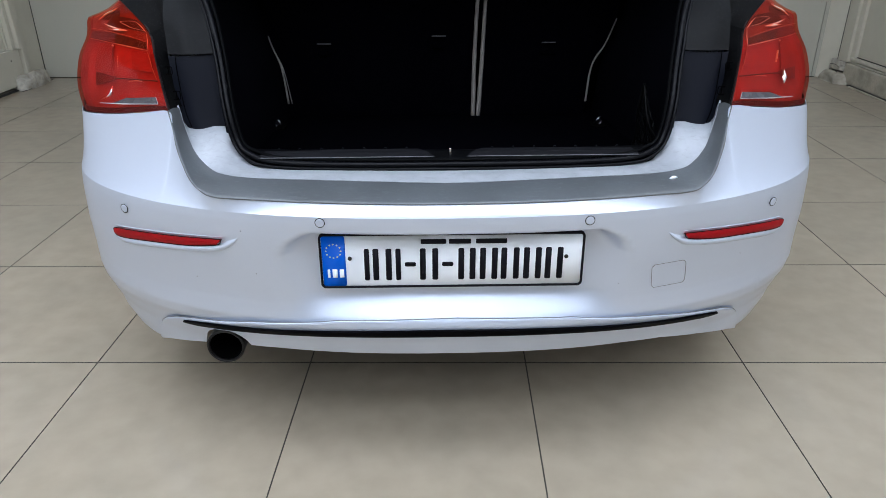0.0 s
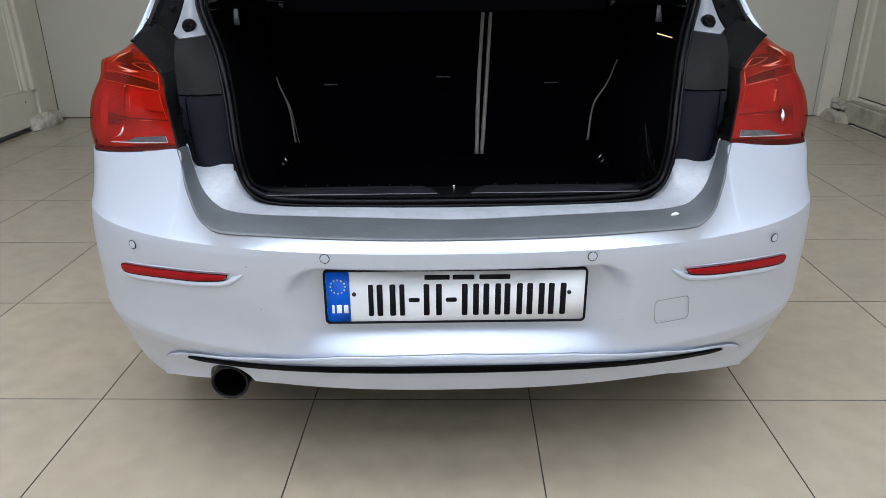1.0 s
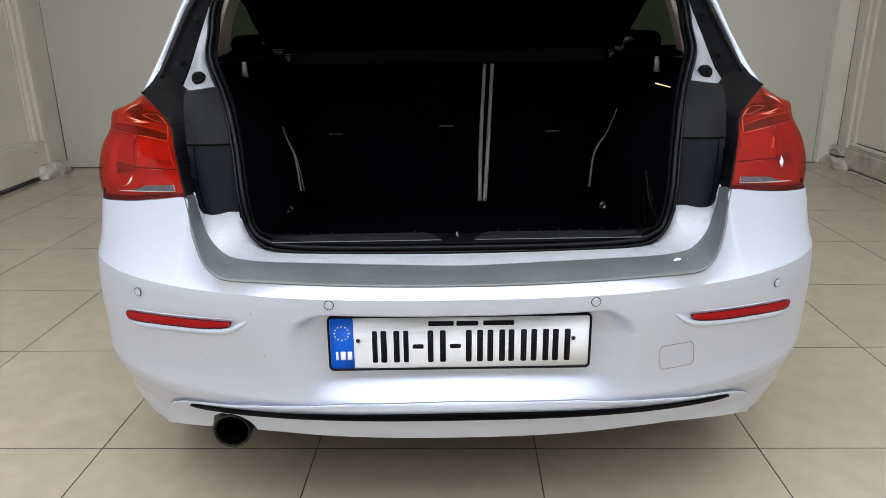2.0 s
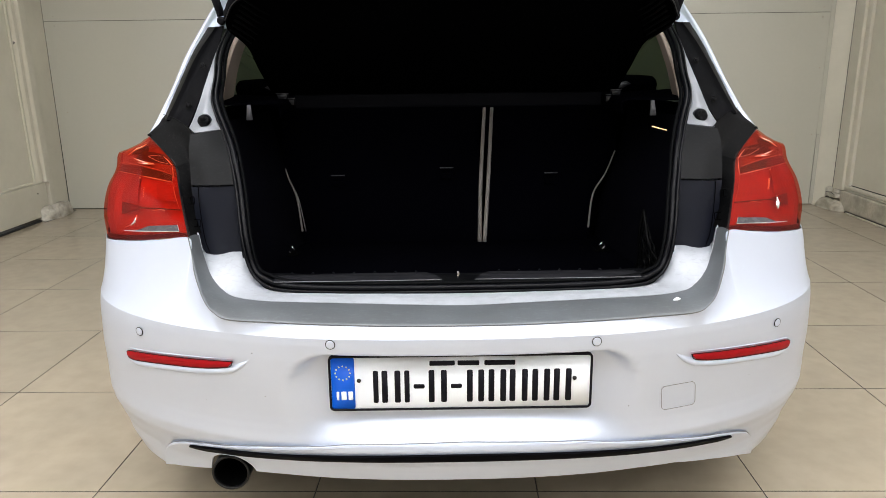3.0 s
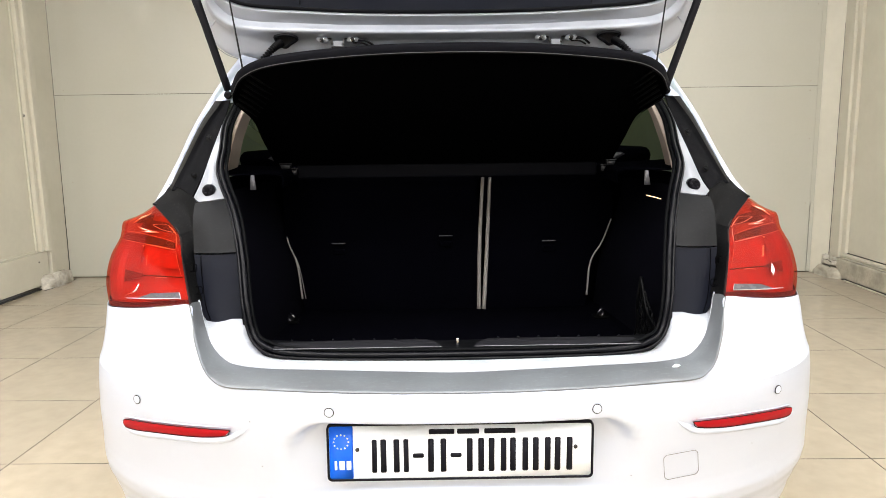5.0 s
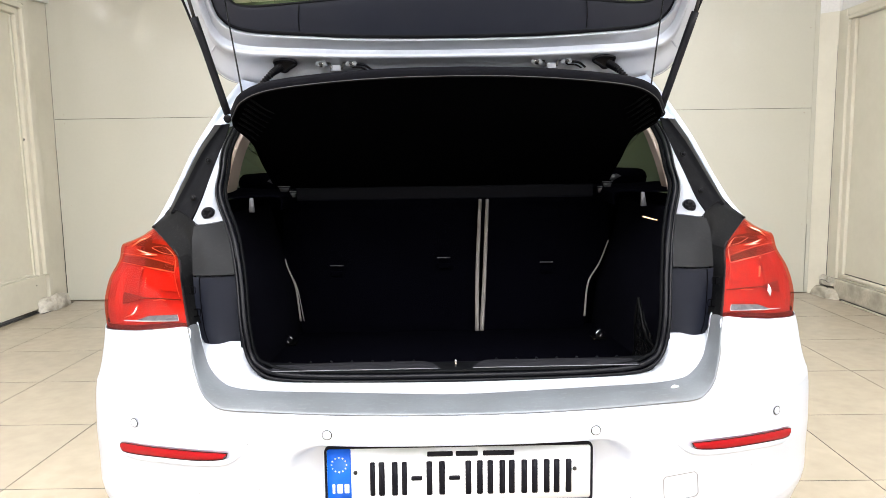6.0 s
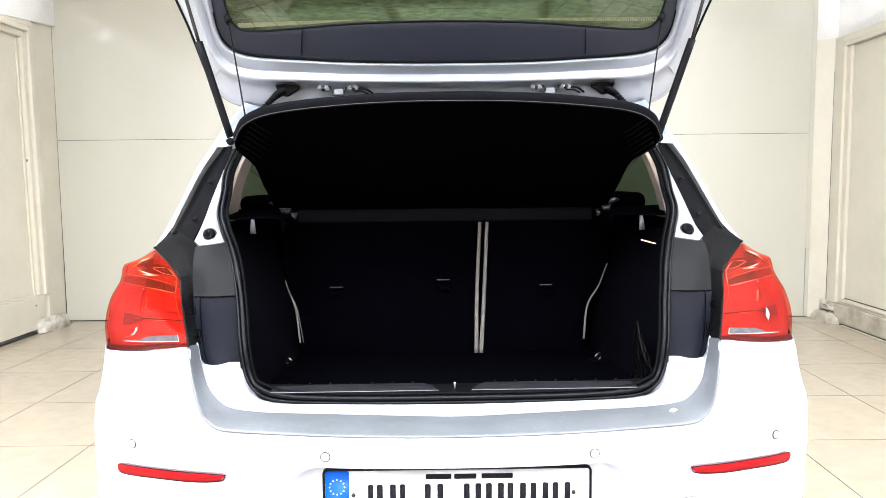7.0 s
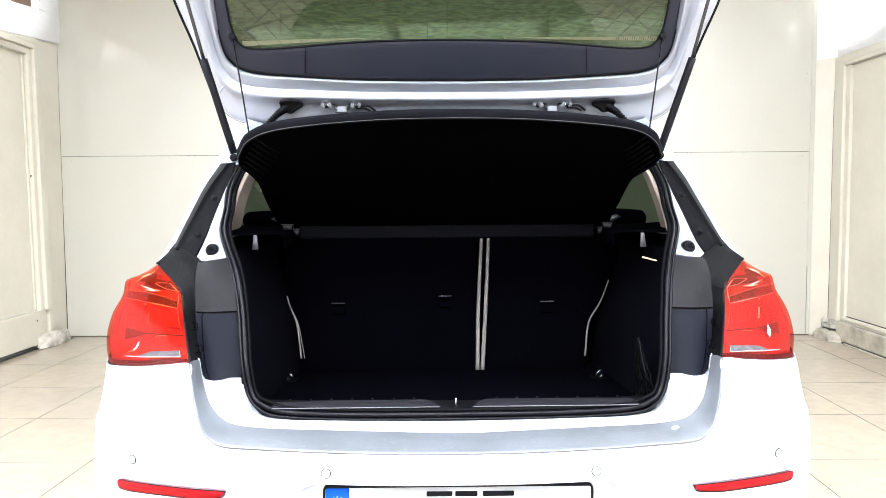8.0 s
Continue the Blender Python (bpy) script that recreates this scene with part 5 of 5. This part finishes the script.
# rear seat backs
def seat_back(inner, sx, clips, tuck):
    s = new("seat_back")
    s.parent = car
    tagged(s, "folding rear seat back in black carpet with pale piping")
    o = lambda x: sx * x
    outer = [(0.440, 0.742, 0.602), (0.447, 0.748, 0.640), (0.462, 0.770, 0.737), (0.486, 0.785, 0.795), (0.500, 0.800, 0.862), (0.505, 0.840, 1.015)]
    outer = [(a - tuck * max(0.0, min(1.0, (0.90 - z) / 0.16)), y, z) for a, y, z in outer]
    rows = [[(o(a), y, z), ((o(a) + inner) / 2, y - 0.004, z), (inner, y, z)] for a, y, z in outer]
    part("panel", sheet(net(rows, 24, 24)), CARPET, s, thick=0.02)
    run = outer[1:5] if sx > 0 else outer[1:4] + [(0.494, 0.790, 0.822)]
    tube("piping", [(o(a - 0.002), y - 0.016, z) for a, y, z in run], lambda t: 0.0031 - 0.0013 * t, PIPING, s, 30, 8)
    if sx < 0:
        tube("piping_fold", [(o(a - 0.012 * (1 - k / 2)), y - 0.016, z) for k, (a, y, z) in enumerate(outer[1:4])], 0.0013, PIPING, s, 20, 6)
    tube("piping", [(inner - (0.002 if sx < 0 else 0.0095), 0.722, 0.603), (inner + 0.003, 0.760, 0.78), (inner + 0.017, 0.818, 0.99)], lambda t: 0.0064 - 0.0012 * t, PIPING, s, 20, 8)
    for x in clips:
        up = 0.019 if abs(x) < 0.1 else 0.0
        box("latch_edge", x - 0.020, x + 0.020, 0.758, 0.762, 0.800 + up, 0.803 + up, CLIP_GREY, s, 0.0005)
        box("latch_cup", x - 0.019, x + 0.019, 0.757, 0.764, 0.768 + up, 0.784 + up, CARPET, s, 0.003)


seat_back(0.084, -1, (-0.336, -0.014), 0.0)
seat_back(0.106, 1, (0.296,), 0.038)

# parcel shelf, lifted by its cords
SHELF_EDGE = [(0, 0.270, 1.304), (0.20, 0.278, 1.300), (0.395, 0.300, 1.284), (0.486, 0.345, 1.262), (0.530, 0.400, 1.226)]
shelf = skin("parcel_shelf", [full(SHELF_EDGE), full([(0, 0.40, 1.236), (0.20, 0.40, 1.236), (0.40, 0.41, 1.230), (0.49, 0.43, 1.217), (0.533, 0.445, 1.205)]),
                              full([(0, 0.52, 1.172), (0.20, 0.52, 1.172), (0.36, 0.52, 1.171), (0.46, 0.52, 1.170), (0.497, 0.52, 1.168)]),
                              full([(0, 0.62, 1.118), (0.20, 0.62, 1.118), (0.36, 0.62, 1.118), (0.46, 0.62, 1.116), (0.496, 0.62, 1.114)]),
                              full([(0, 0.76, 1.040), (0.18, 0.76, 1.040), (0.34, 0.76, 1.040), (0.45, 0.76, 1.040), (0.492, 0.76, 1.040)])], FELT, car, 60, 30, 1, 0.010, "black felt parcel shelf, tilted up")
for v in shelf.data.vertices:
    v.co.x -= 0.021 * ease(0.38, 0.48, -v.co.x) * ease(1.23, 1.17, v.co.z)
skin("edge_band", [full([(x, y - 0.006 + d[0], z + d[1]) for x, y, z in SHELF_EDGE]) for d in ((0.012, 0.012), (0.0, 0.010), (-0.002, 0.001), (0.0, -0.008), (0.006, -0.010))], BAND, shelf, 120, 10, 1, 0.003, "dark grey front band")
tube("band_piping", full([(x, y - 0.0085, z - 0.0085) for x, y, z in SHELF_EDGE]), 0.0011, CLIP_DARK, shelf, 100, 5)
for sx in (-1, 1):
    for k in range(7):
        t = k / 6
        p = Vector((0.470 + 0.064 * t, 0.340 + 0.104 * t, 1.264 - 0.060 * t))
        tube("pleat", [(sx * (p.x - u), p.y + v, p.z - w) for u, v, w in ((0.0, 0.0, 0.004), (0.024, 0.030, 0.024), (0.046 - 0.012 * t, 0.055, 0.036))], lambda q: 0.0030 - 0.0022 * q, TRIM, shelf, 10, 6)
    box("corner_clip", sx * 0.483 - 0.0065, sx * 0.483 + 0.0065, 0.340, 0.354, 1.256, 1.270, RUBBER, shelf, 0.003)
box("shelf_bar", -0.45, 0.44, 0.745, 0.775, 0.998, 1.036, BAND, car, 0.004, "dark bar across the top of the seat backs")

# luggage net on one side, and the boot lamp
netting = new("luggage_net")
netting.parent = car
tagged(netting, "black elastic luggage net")
corner = [Vector(p) for p in ((0.446, 0.33, 0.775), (0.440, 0.34, 0.605), (0.446, 0.19, 0.605), (0.452, 0.19, 0.665))]
tube("border", [corner[0], corner[0].lerp(corner[1], 0.35) + Vector((-0.004, 0, 0)), corner[0].lerp(corner[1], 0.7) + Vector((0.002, 0.004, 0)), corner[1], corner[2], corner[3], corner[0].lerp(corner[3], 0.45) + Vector((-0.004, 0, -0.022)), corner[0]], 0.0038, NET, netting, 90, 6)
for k in range(1, 13):
    t = k / 13
    for ends in ((corner[0].lerp(corner[3], t), corner[1].lerp(corner[2], t)), (corner[0].lerp(corner[1], t), corner[3].lerp(corner[2], t))):
        knots = [ends[0].lerp(ends[1], u / 9) + Vector((random.uniform(-0.003, 0.001), random.uniform(-0.006, 0.006), random.uniform(-0.005, 0.005))) for u in range(10)]
        tube("cord", knots, 0.0016, NET, netting, 40, 5)
tube("boot_lamp", [(0.466, 0.352, 0.970), (0.485, 0.350, 0.965), (0.500, 0.348, 0.961)], 0.0013, WARM_GLOW, car, 10, 6, label="small lit boot lamp")
# ---- tailgate, open ----
tailgate = new("tailgate")
tailgate.parent = car
tagged(tailgate, "open tailgate seen from inside, painted frame with green glass")
GATE_OUT = [(0, 0.875, 1.350), (0.25, 0.874, 1.350), (0.45, 0.870, 1.351), (0.58, 0.864, 1.351), (0.644, 0.852, 1.361), (0.688, 0.836, 1.395), (0.712, 0.811, 1.450), (0.735, 0.750, 1.560), (0.770, 0.665, 1.700), (0.80, 0.530, 1.920)]
GATE_IN = [(0, 0.800, 1.470), (0.25, 0.800, 1.473), (0.43, 0.798, 1.482), (0.55, 0.793, 1.490), (0.610, 0.786, 1.502), (0.640, 0.776, 1.522), (0.655, 0.758, 1.550), (0.660, 0.730, 1.600), (0.656, 0.668, 1.700), (0.65, 0.530, 1.930)]
GLASS_EDGE = [(0, 0.742, 1.577), (0.25, 0.744, 1.572), (0.43, 0.748, 1.560), (0.53, 0.750, 1.553), (0.585, 0.748, 1.556), (0.608, 0.740, 1.570), (0.618, 0.728, 1.590), (0.624, 0.708, 1.625), (0.626, 0.668, 1.700), (0.62, 0.530, 1.935)]


def between(a, b, t, dy=0.0, dz=0.0):
    return [(p[0] + (q[0] - p[0]) * t, p[1] + (q[1] - p[1]) * t + dy, p[2] + (q[2] - p[2]) * t + dz) for p, q in zip(a, b)]


PROFILE = ((0.0, 0.0), (0.10, -0.006), (0.40, -0.006), (0.50, -0.028), (0.56, -0.032), (0.70, -0.014), (0.74, -0.013), (0.88, -0.024), (0.92, -0.023), (0.96, -0.006), (1.0, 0.0))
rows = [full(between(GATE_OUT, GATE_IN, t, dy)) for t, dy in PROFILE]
skin("frame", rows, SHADED_PAINT, tailgate, 140, 60, 1, 0.004, "silver-white painted inner frame")
rows = [full(r) for r in (between(GATE_IN, GLASS_EDGE, 0.0, -0.004), between(GATE_IN, GLASS_EDGE, 0.15, -0.010), between(GATE_IN, GLASS_EDGE, 0.85, -0.008), between(GATE_IN, GLASS_EDGE, 1.0, -0.002))]
for sx in (-1, 1):
    tube("corner_press", [(sx * x, y, z) for x, y, z in ((0.694, 0.808, 1.430), (0.680, 0.800, 1.446), (0.664, 0.794, 1.462))], lambda t: 0.0008 + 0.0018 * math.sin(math.pi * t), SHADED_PAINT, tailgate, 16, 6)
trim = skin("trim", rows, GATE_TRIM, tailgate, 140, 12, 1, 0.004, "dark grey plastic trim round the glass")
for x in (-0.42, 0.41):
    tube("joint", [(x * 1.01, 0.783, 1.488), (x, 0.755, 1.520), (x * 0.985, 0.736, 1.556)], 0.0016, GLOSS_BLACK, trim, 10, 6)
tube("glass_seal", full([(x, y - 0.005, z - 0.001) for x, y, z in GLASS_EDGE[:9]]), 0.0036, GLOSS_BLACK, trim, 140, 6)
tube("groove", full([(x, y - 0.006, z + 0.004) for x, y, z in GATE_IN[:8]]), 0.0085, GLOSS_BLACK, trim, 140, 6)
n = 33
rows = []
for k in range(12):
    t = k / 11
    row = []
    for i in range(n):
        x = -0.632 + 1.264 * i / (n - 1)
        z0 = 1.545 + 0.025 * (1 - (x / 0.632) ** 2)
        z = z0 + (1.945 - z0) * t
        row.append((x, 0.757 - (z - 1.555) * 0.60 + 0.010 * (1 - (x / 0.63) ** 2), z))
    rows.append(row)
pane = part("pane", sheet(rows), WINDOW, tailgate, "green tinted rear glass with heater wires")
glass_y = lambda x, z: 0.757 - (z - 1.555) * 0.60 + 0.010 * (1 - (x / 0.63) ** 2) - 0.0025
wires = [[(-0.003, 1.579), (-0.003, 1.70), (-0.003, 1.86)], [(-0.060, 1.586), (-0.059, 1.70), (-0.058, 1.80)]]
for flat, z, out, rise in ((0.158, 1.589, 0.338, 0.088), (0.126, 1.611, 0.285, 0.066), (0.090, 1.634, 0.220, 0.043), (0.055, 1.656, 0.146, 0.021), (0.02, 1.680, 0.120, 0.022)):
    run = (out - flat) / rise
    side = [(flat, z), (flat + (out - flat) * 0.45, z + rise * 0.42), (out, z + rise), (out + 0.10 * run / 2, z + rise + 0.052), (out + 0.24 * run / 2, z + rise + 0.130)]
    wires.append([(-a, b) for a, b in reversed(side)] + [(0, z)] + side)
for sx in (-1, 1):
    for x0, z0, x1, z1 in ((0.292, 1.586, 0.417, 1.675), (0.364, 1.583, 0.473, 1.676), (0.422, 1.570, 0.536, 1.675), (0.482, 1.565, 0.590, 1.675), (0.541, 1.558, 0.616, 1.632)):
        reach = min(0.625, x1 + 0.14)
        wires.append([(sx * x0, z0), (sx * (x0 + x1) / 2, (z0 + z1) / 2), (sx * reach, z1 + (z1 - z0) / (x1 - x0) * (reach - x1))])
    wires.append([(sx * 0.602, 1.588), (sx * 0.473, 1.677), (sx * 0.30, 1.797)])
    wires.append([(sx * x, 1.5885 - 0.040 * (x / 0.6) ** 2) for x in (0.15, 0.30, 0.45, 0.56)])
for w in wires:
    tube("wire", [(x, glass_y(x, z), z) for x, z in w], 0.0006, WIRE, pane, 40, 4)
bm = bmesh.new()
for k in range(68):
    x = 0.165 + 0.0066 * k
    h = 0.0035 + 0.008 * k / 68
    z = 1.5835 - 0.004 * k / 68 - h / 2
    bm.faces.new([bm.verts.new((x + u, glass_y(x, z + v) + 0.001, z + v)) for u, v in ((0, 0), (0.0050, 0), (0.0050, h), (0, h))])
tagged(part("edge_dashes", bm, DOTS_SHEEN, pane, "pale dashes along the edge of the glass", thick=0.0004), kind="stuff")
# tapering pale strip stands in for light reflected low on the glass
rows = [[(x, glass_y(x, z) + 0.001, z) for x in np.linspace(-0.600, -0.20, 24) for z in [1.5825 - 0.030 * ((-x - 0.20) / 0.4) ** 1.3 * 0.45 + dz * (0.15 + 0.85 * ((-x - 0.20) / 0.4))]] for dz in (-0.007, 0.0, 0.006)]
part("edge_dots", sheet(rows), DOTS_SHEEN, pane, "pale strip for light reflected along the glass edge", thick=0.0006)
# lower half of the gate, above and behind the view
rows = [[(-0.64, 0.53, 1.93), (0, 0.52, 1.935), (0.64, 0.53, 1.93)], [(-0.62, 0.40, 1.985), (0, 0.38, 1.995), (0.62, 0.40, 1.985)], [(-0.56, 0.12, 2.07), (0, 0.09, 2.085), (0.56, 0.12, 2.07)], [(-0.50, -0.02, 2.10), (0, -0.05, 2.115), (0.50, -0.02, 2.10)]]
skin("lower_lining", rows, TRIM, tailgate, 30, 16, 1, 0.006, "black plastic tailgate lining")
rows = [[(x * 1.22, y + 0.02, z + 0.06) for x, y, z in r] for r in rows]
skin("outer_skin", rows, PAINT, tailgate, 30, 16, 1, 0.004)
for sx in (-1, 1):
    tube("gate_gap", [(sx * (x + 0.003), y - 0.006, z - 0.003) for x, y, z in GATE_OUT[2:7]], 0.0014, SEAM, tailgate, 40, 5)
    tube("edge_seal", [(sx * (x + 0.004), y + 0.002, z) for x, y, z in GATE_OUT[6:]], 0.0055, RUBBER, tailgate, 30, 6)
    # hinge
    h = new("hinge")
    h.parent = tailgate
    cx = sx * 0.322 - 0.003
    for d in (-1, 1):
        ear = [(-0.020, -0.004), (-0.012, 0.008), (0.012, 0.009), (0.020, 0.002), (0.016, -0.008), (-0.010, -0.011)]
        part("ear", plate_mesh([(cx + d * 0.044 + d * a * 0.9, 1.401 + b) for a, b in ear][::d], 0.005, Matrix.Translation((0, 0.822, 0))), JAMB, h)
        bolt = part("bolt", disc_mesh(0.0080, 0.005, Matrix.Translation((cx + d * 0.045, 0.818, 1.399)), 16, 0.001), CHROME, h, "bright hexagon bolt")
        part("bolt_head", disc_mesh(0.0062, 0.008, Matrix.Translation((cx + d * 0.045, 0.813, 1.399)), 6, 0.001), STEEL, bolt)
        tube("web", [(cx + d * 0.036, 0.830, 1.407), (cx + d * 0.024, 0.828, 1.405), (cx + d * 0.018, 0.824, 1.398), (cx + d * 0.016, 0.822, 1.386)], 0.0030, STEEL, h, 16, 6)
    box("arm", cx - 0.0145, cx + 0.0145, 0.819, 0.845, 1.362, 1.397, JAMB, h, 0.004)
    box("pin", cx - 0.019, cx + 0.019, 0.817, 0.825, 1.376, 1.381, STEEL, h, 0.002)
    tube("cable", [(cx + 0.050, 0.828, 1.396), (cx + 0.066, 0.822, 1.399), (cx + 0.085, 0.824, 1.396), (cx + 0.104, 0.832, 1.384)], 0.0036, RUBBER, h, 20, 6)
    tube("cable", [(cx + 0.046, 0.824, 1.391), (cx + 0.070, 0.820, 1.390), (cx + 0.092, 0.830, 1.382)], 0.0026, RUBBER, h, 16, 6)
    # ribbed wiring sleeve
    a, b = Vector((sx * 0.490, 0.818, 1.392)), Vector((sx * 0.552, 0.768, 1.322))
    tube("sleeve", [a, a.lerp(b, 0.35) + Vector((0, -0.012, 0.002)), b], lambda t: 0.0078 + 0.0019 * math.sin(t * 96) + 0.003 * (1 - t), RUBBER, tailgate, 110, 10, label="ribbed black wiring sleeve")
    rim = [Vector((sx * u, v, w)) for u, v, w in ((0.506, 0.806, 1.408), (0.478, 0.803, 1.412), (0.450, 0.806, 1.408), (0.443, 0.812, 1.400), (0.462, 0.820, 1.390), (0.480, 0.826, 1.380), (0.500, 0.820, 1.390))]
    centre = sum(rim, Vector()) / len(rim)
    bm = bmesh.new()
    hub = bm.verts.new(centre + Vector((0, 0.004, 0)))
    ring = [bm.verts.new(p) for p in rim]
    for i in range(len(ring)):
        bm.faces.new((hub, ring[i], ring[(i + 1) % len(ring)]))
    bmesh.ops.recalc_face_normals(bm, faces=bm.faces)
    cap = part("sleeve_cap", bm, STEEL, tailgate, "black rubber grommet", thick=0.002)
    tube("cap_rim", rim + rim[:1], 0.0048, RUBBER, cap, 60, 8)

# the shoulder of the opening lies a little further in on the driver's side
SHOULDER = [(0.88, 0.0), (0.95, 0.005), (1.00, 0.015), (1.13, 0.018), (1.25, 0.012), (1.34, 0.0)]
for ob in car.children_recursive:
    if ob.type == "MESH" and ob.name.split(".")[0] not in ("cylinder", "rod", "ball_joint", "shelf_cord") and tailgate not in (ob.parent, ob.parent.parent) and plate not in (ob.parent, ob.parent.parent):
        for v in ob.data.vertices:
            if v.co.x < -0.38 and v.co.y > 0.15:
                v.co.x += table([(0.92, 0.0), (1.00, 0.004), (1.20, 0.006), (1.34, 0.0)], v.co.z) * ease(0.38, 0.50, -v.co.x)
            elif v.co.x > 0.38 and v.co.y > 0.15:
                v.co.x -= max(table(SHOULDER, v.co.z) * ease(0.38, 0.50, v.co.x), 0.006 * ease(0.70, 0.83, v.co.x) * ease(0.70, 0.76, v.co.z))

# ---- rest of the body ----
for sx in (-1, 1):
    rows = []
    for j in range(22):
        z = 0.21 + (0.900 - 0.21) * j / 21
        row = []
        for i in range(90):
            y = 0.43 + (4.14 - 0.43) * i / 89
            w = table(WIDTHS, z) if z > 0.3 else table(WIDTHS, z) - 0.01
            nose = max(0.0, (y - 3.2) / 0.95)
            drop = ease(3.3, 4.14, y) * 0.22 * max(0, (z - 0.5) / 0.45)
            row.append(Vector((sx * (w - 0.004) * (1 - 0.34 * nose ** 2.5), y + (0.16 if z > 0.72 else 0) * (1 - i / 89), z - drop)))
        rows.append(row)
    bm = sheet(rows)
    gone = [f for f in bm.faces for c in [f.calc_center_median()] if min((c.y - 0.80) ** 2, (c.y - 3.42) ** 2) + (c.z - 0.32) ** 2 < 0.345 ** 2]
    bmesh.ops.delete(bm, geom=gone, context="FACES")
    part("body_side", bm, PAINT, car, thick=0.004)
    skin("side_glass", [[(0.822, 0.70, 0.900), (0.825, 1.6, 0.900), (0.822, 2.5, 0.898), (0.80, 3.05, 0.88)], [(0.735, 0.88, 1.15), (0.745, 1.6, 1.17), (0.74, 2.3, 1.16), (0.77, 2.75, 1.04)], [(0.650, 1.00, 1.36), (0.660, 1.6, 1.385), (0.66, 2.0, 1.37), (0.70, 2.4, 1.24)]],
         WINDOW_DARK, car, 30, 12, sx, 0.0, "dark tinted side glass")
    for y in (0.80, 3.42):
        wheel = new("wheel")
        wheel.parent = car
        wheel.location = (sx * 0.775, y, 0.316)
        turn = pose(0, 0, 0, 0, 0, 90 * sx)
        tyre = part("tyre", ring_mesh(0.245, 0.075, turn, 40, 14), TYRE, wheel)
        part("rim", disc_mesh(0.205, 0.075, turn, 36, -0.02), ALLOY, wheel)
roof = skin("roof", [[(-0.62, 0.90, 1.374), (-0.3, 0.885, 1.392), (0, 0.88, 1.396), (0.3, 0.885, 1.392), (0.62, 0.90, 1.374)], [(-0.66, 1.5, 1.388), (-0.3, 1.5, 1.425), (0, 1.5, 1.43), (0.3, 1.5, 1.425), (0.66, 1.5, 1.388)],
                     [(-0.66, 2.05, 1.365), (-0.3, 2.10, 1.405), (0, 2.12, 1.41), (0.3, 2.10, 1.405), (0.66, 2.05, 1.365)]], PAINT, car, 30, 20, 1, 0.02)
skin("windscreen", [[(-0.66, 2.06, 1.363), (0, 2.13, 1.408), (0.66, 2.06, 1.363)], [(-0.72, 2.5, 1.17), (0, 2.62, 1.19), (0.72, 2.5, 1.17)], [(-0.78, 2.95, 0.94), (0, 3.10, 0.96), (0.78, 2.95, 0.94)]], WINDOW_DARK, car, 24, 14, 1, 0.0)
skin("bonnet", [[(-0.80, 2.95, 0.93), (-0.4, 3.05, 0.96), (0, 3.08, 0.965), (0.4, 3.05, 0.96), (0.80, 2.95, 0.93)], [(-0.76, 3.5, 0.87), (-0.4, 3.6, 0.905), (0, 3.62, 0.91), (0.4, 3.6, 0.905), (0.76, 3.5, 0.87)],
                [(-0.60, 4.02, 0.72), (-0.35, 4.14, 0.74), (0, 4.18, 0.75), (0.35, 4.14, 0.74), (0.60, 4.02, 0.72)]], PAINT, car, 30, 20, 1, 0.006)
skin("front_bumper", [[(-0.60, 4.02, 0.72), (-0.35, 4.14, 0.74), (0, 4.18, 0.75), (0.35, 4.14, 0.74), (0.60, 4.02, 0.72)], [(-0.60, 4.08, 0.48), (-0.35, 4.18, 0.48), (0, 4.21, 0.48), (0.35, 4.18, 0.48), (0.60, 4.08, 0.48)],
                      [(-0.58, 4.05, 0.21), (-0.35, 4.13, 0.21), (0, 4.16, 0.21), (0.35, 4.13, 0.21), (0.58, 4.05, 0.21)]], PAINT, car, 30, 16, 1, 0.006)
box("cabin_floor", -0.70, 0.70, 0.80, 3.0, 0.32, 0.36, CARPET, car, 0.01)
box("headlining", -0.56, 0.56, 0.92, 2.0, 1.335, 1.350, HEADLINER, car, 0.004)

# ---- floor tiles ----
TILE_SIZE, JOINT = 0.60, 0.0031
bm = bmesh.new()
h, c = (TILE_SIZE - JOINT) / 2, 0.0001
lo = [bm.verts.new((x, y, -0.0038)) for x, y in ((-h, -h), (h, -h), (h, h), (-h, h))]
mi = [bm.verts.new((x, y, -c)) for x, y in ((-h, -h), (h, -h), (h, h), (-h, h))]
hi = [bm.verts.new((x, y, 0)) for x, y in ((-h + c, -h + c), (h - c, -h + c), (h - c, h - c), (-h + c, h - c))]
for i in range(4):
    j = (i + 1) % 4
    bm.faces.new((lo[i], lo[j], mi[j], mi[i])).material_index = 1
    bm.faces.new((mi[i], mi[j], hi[j], hi[i])).material_index = 1
bm.faces.new(hi)
tile = bpy.data.meshes.new("tile")
bm.to_mesh(tile)
bm.free()
tile.materials.append(TILE)
tile.materials.append(GROUT)
for i in range(-5, 6):
    for j in range(-15, 7):
        ob = new("tile", tile)
        ob.parent = floor
        ob.location = (0.30 + i * TILE_SIZE, 0.30 + j * TILE_SIZE, 0)
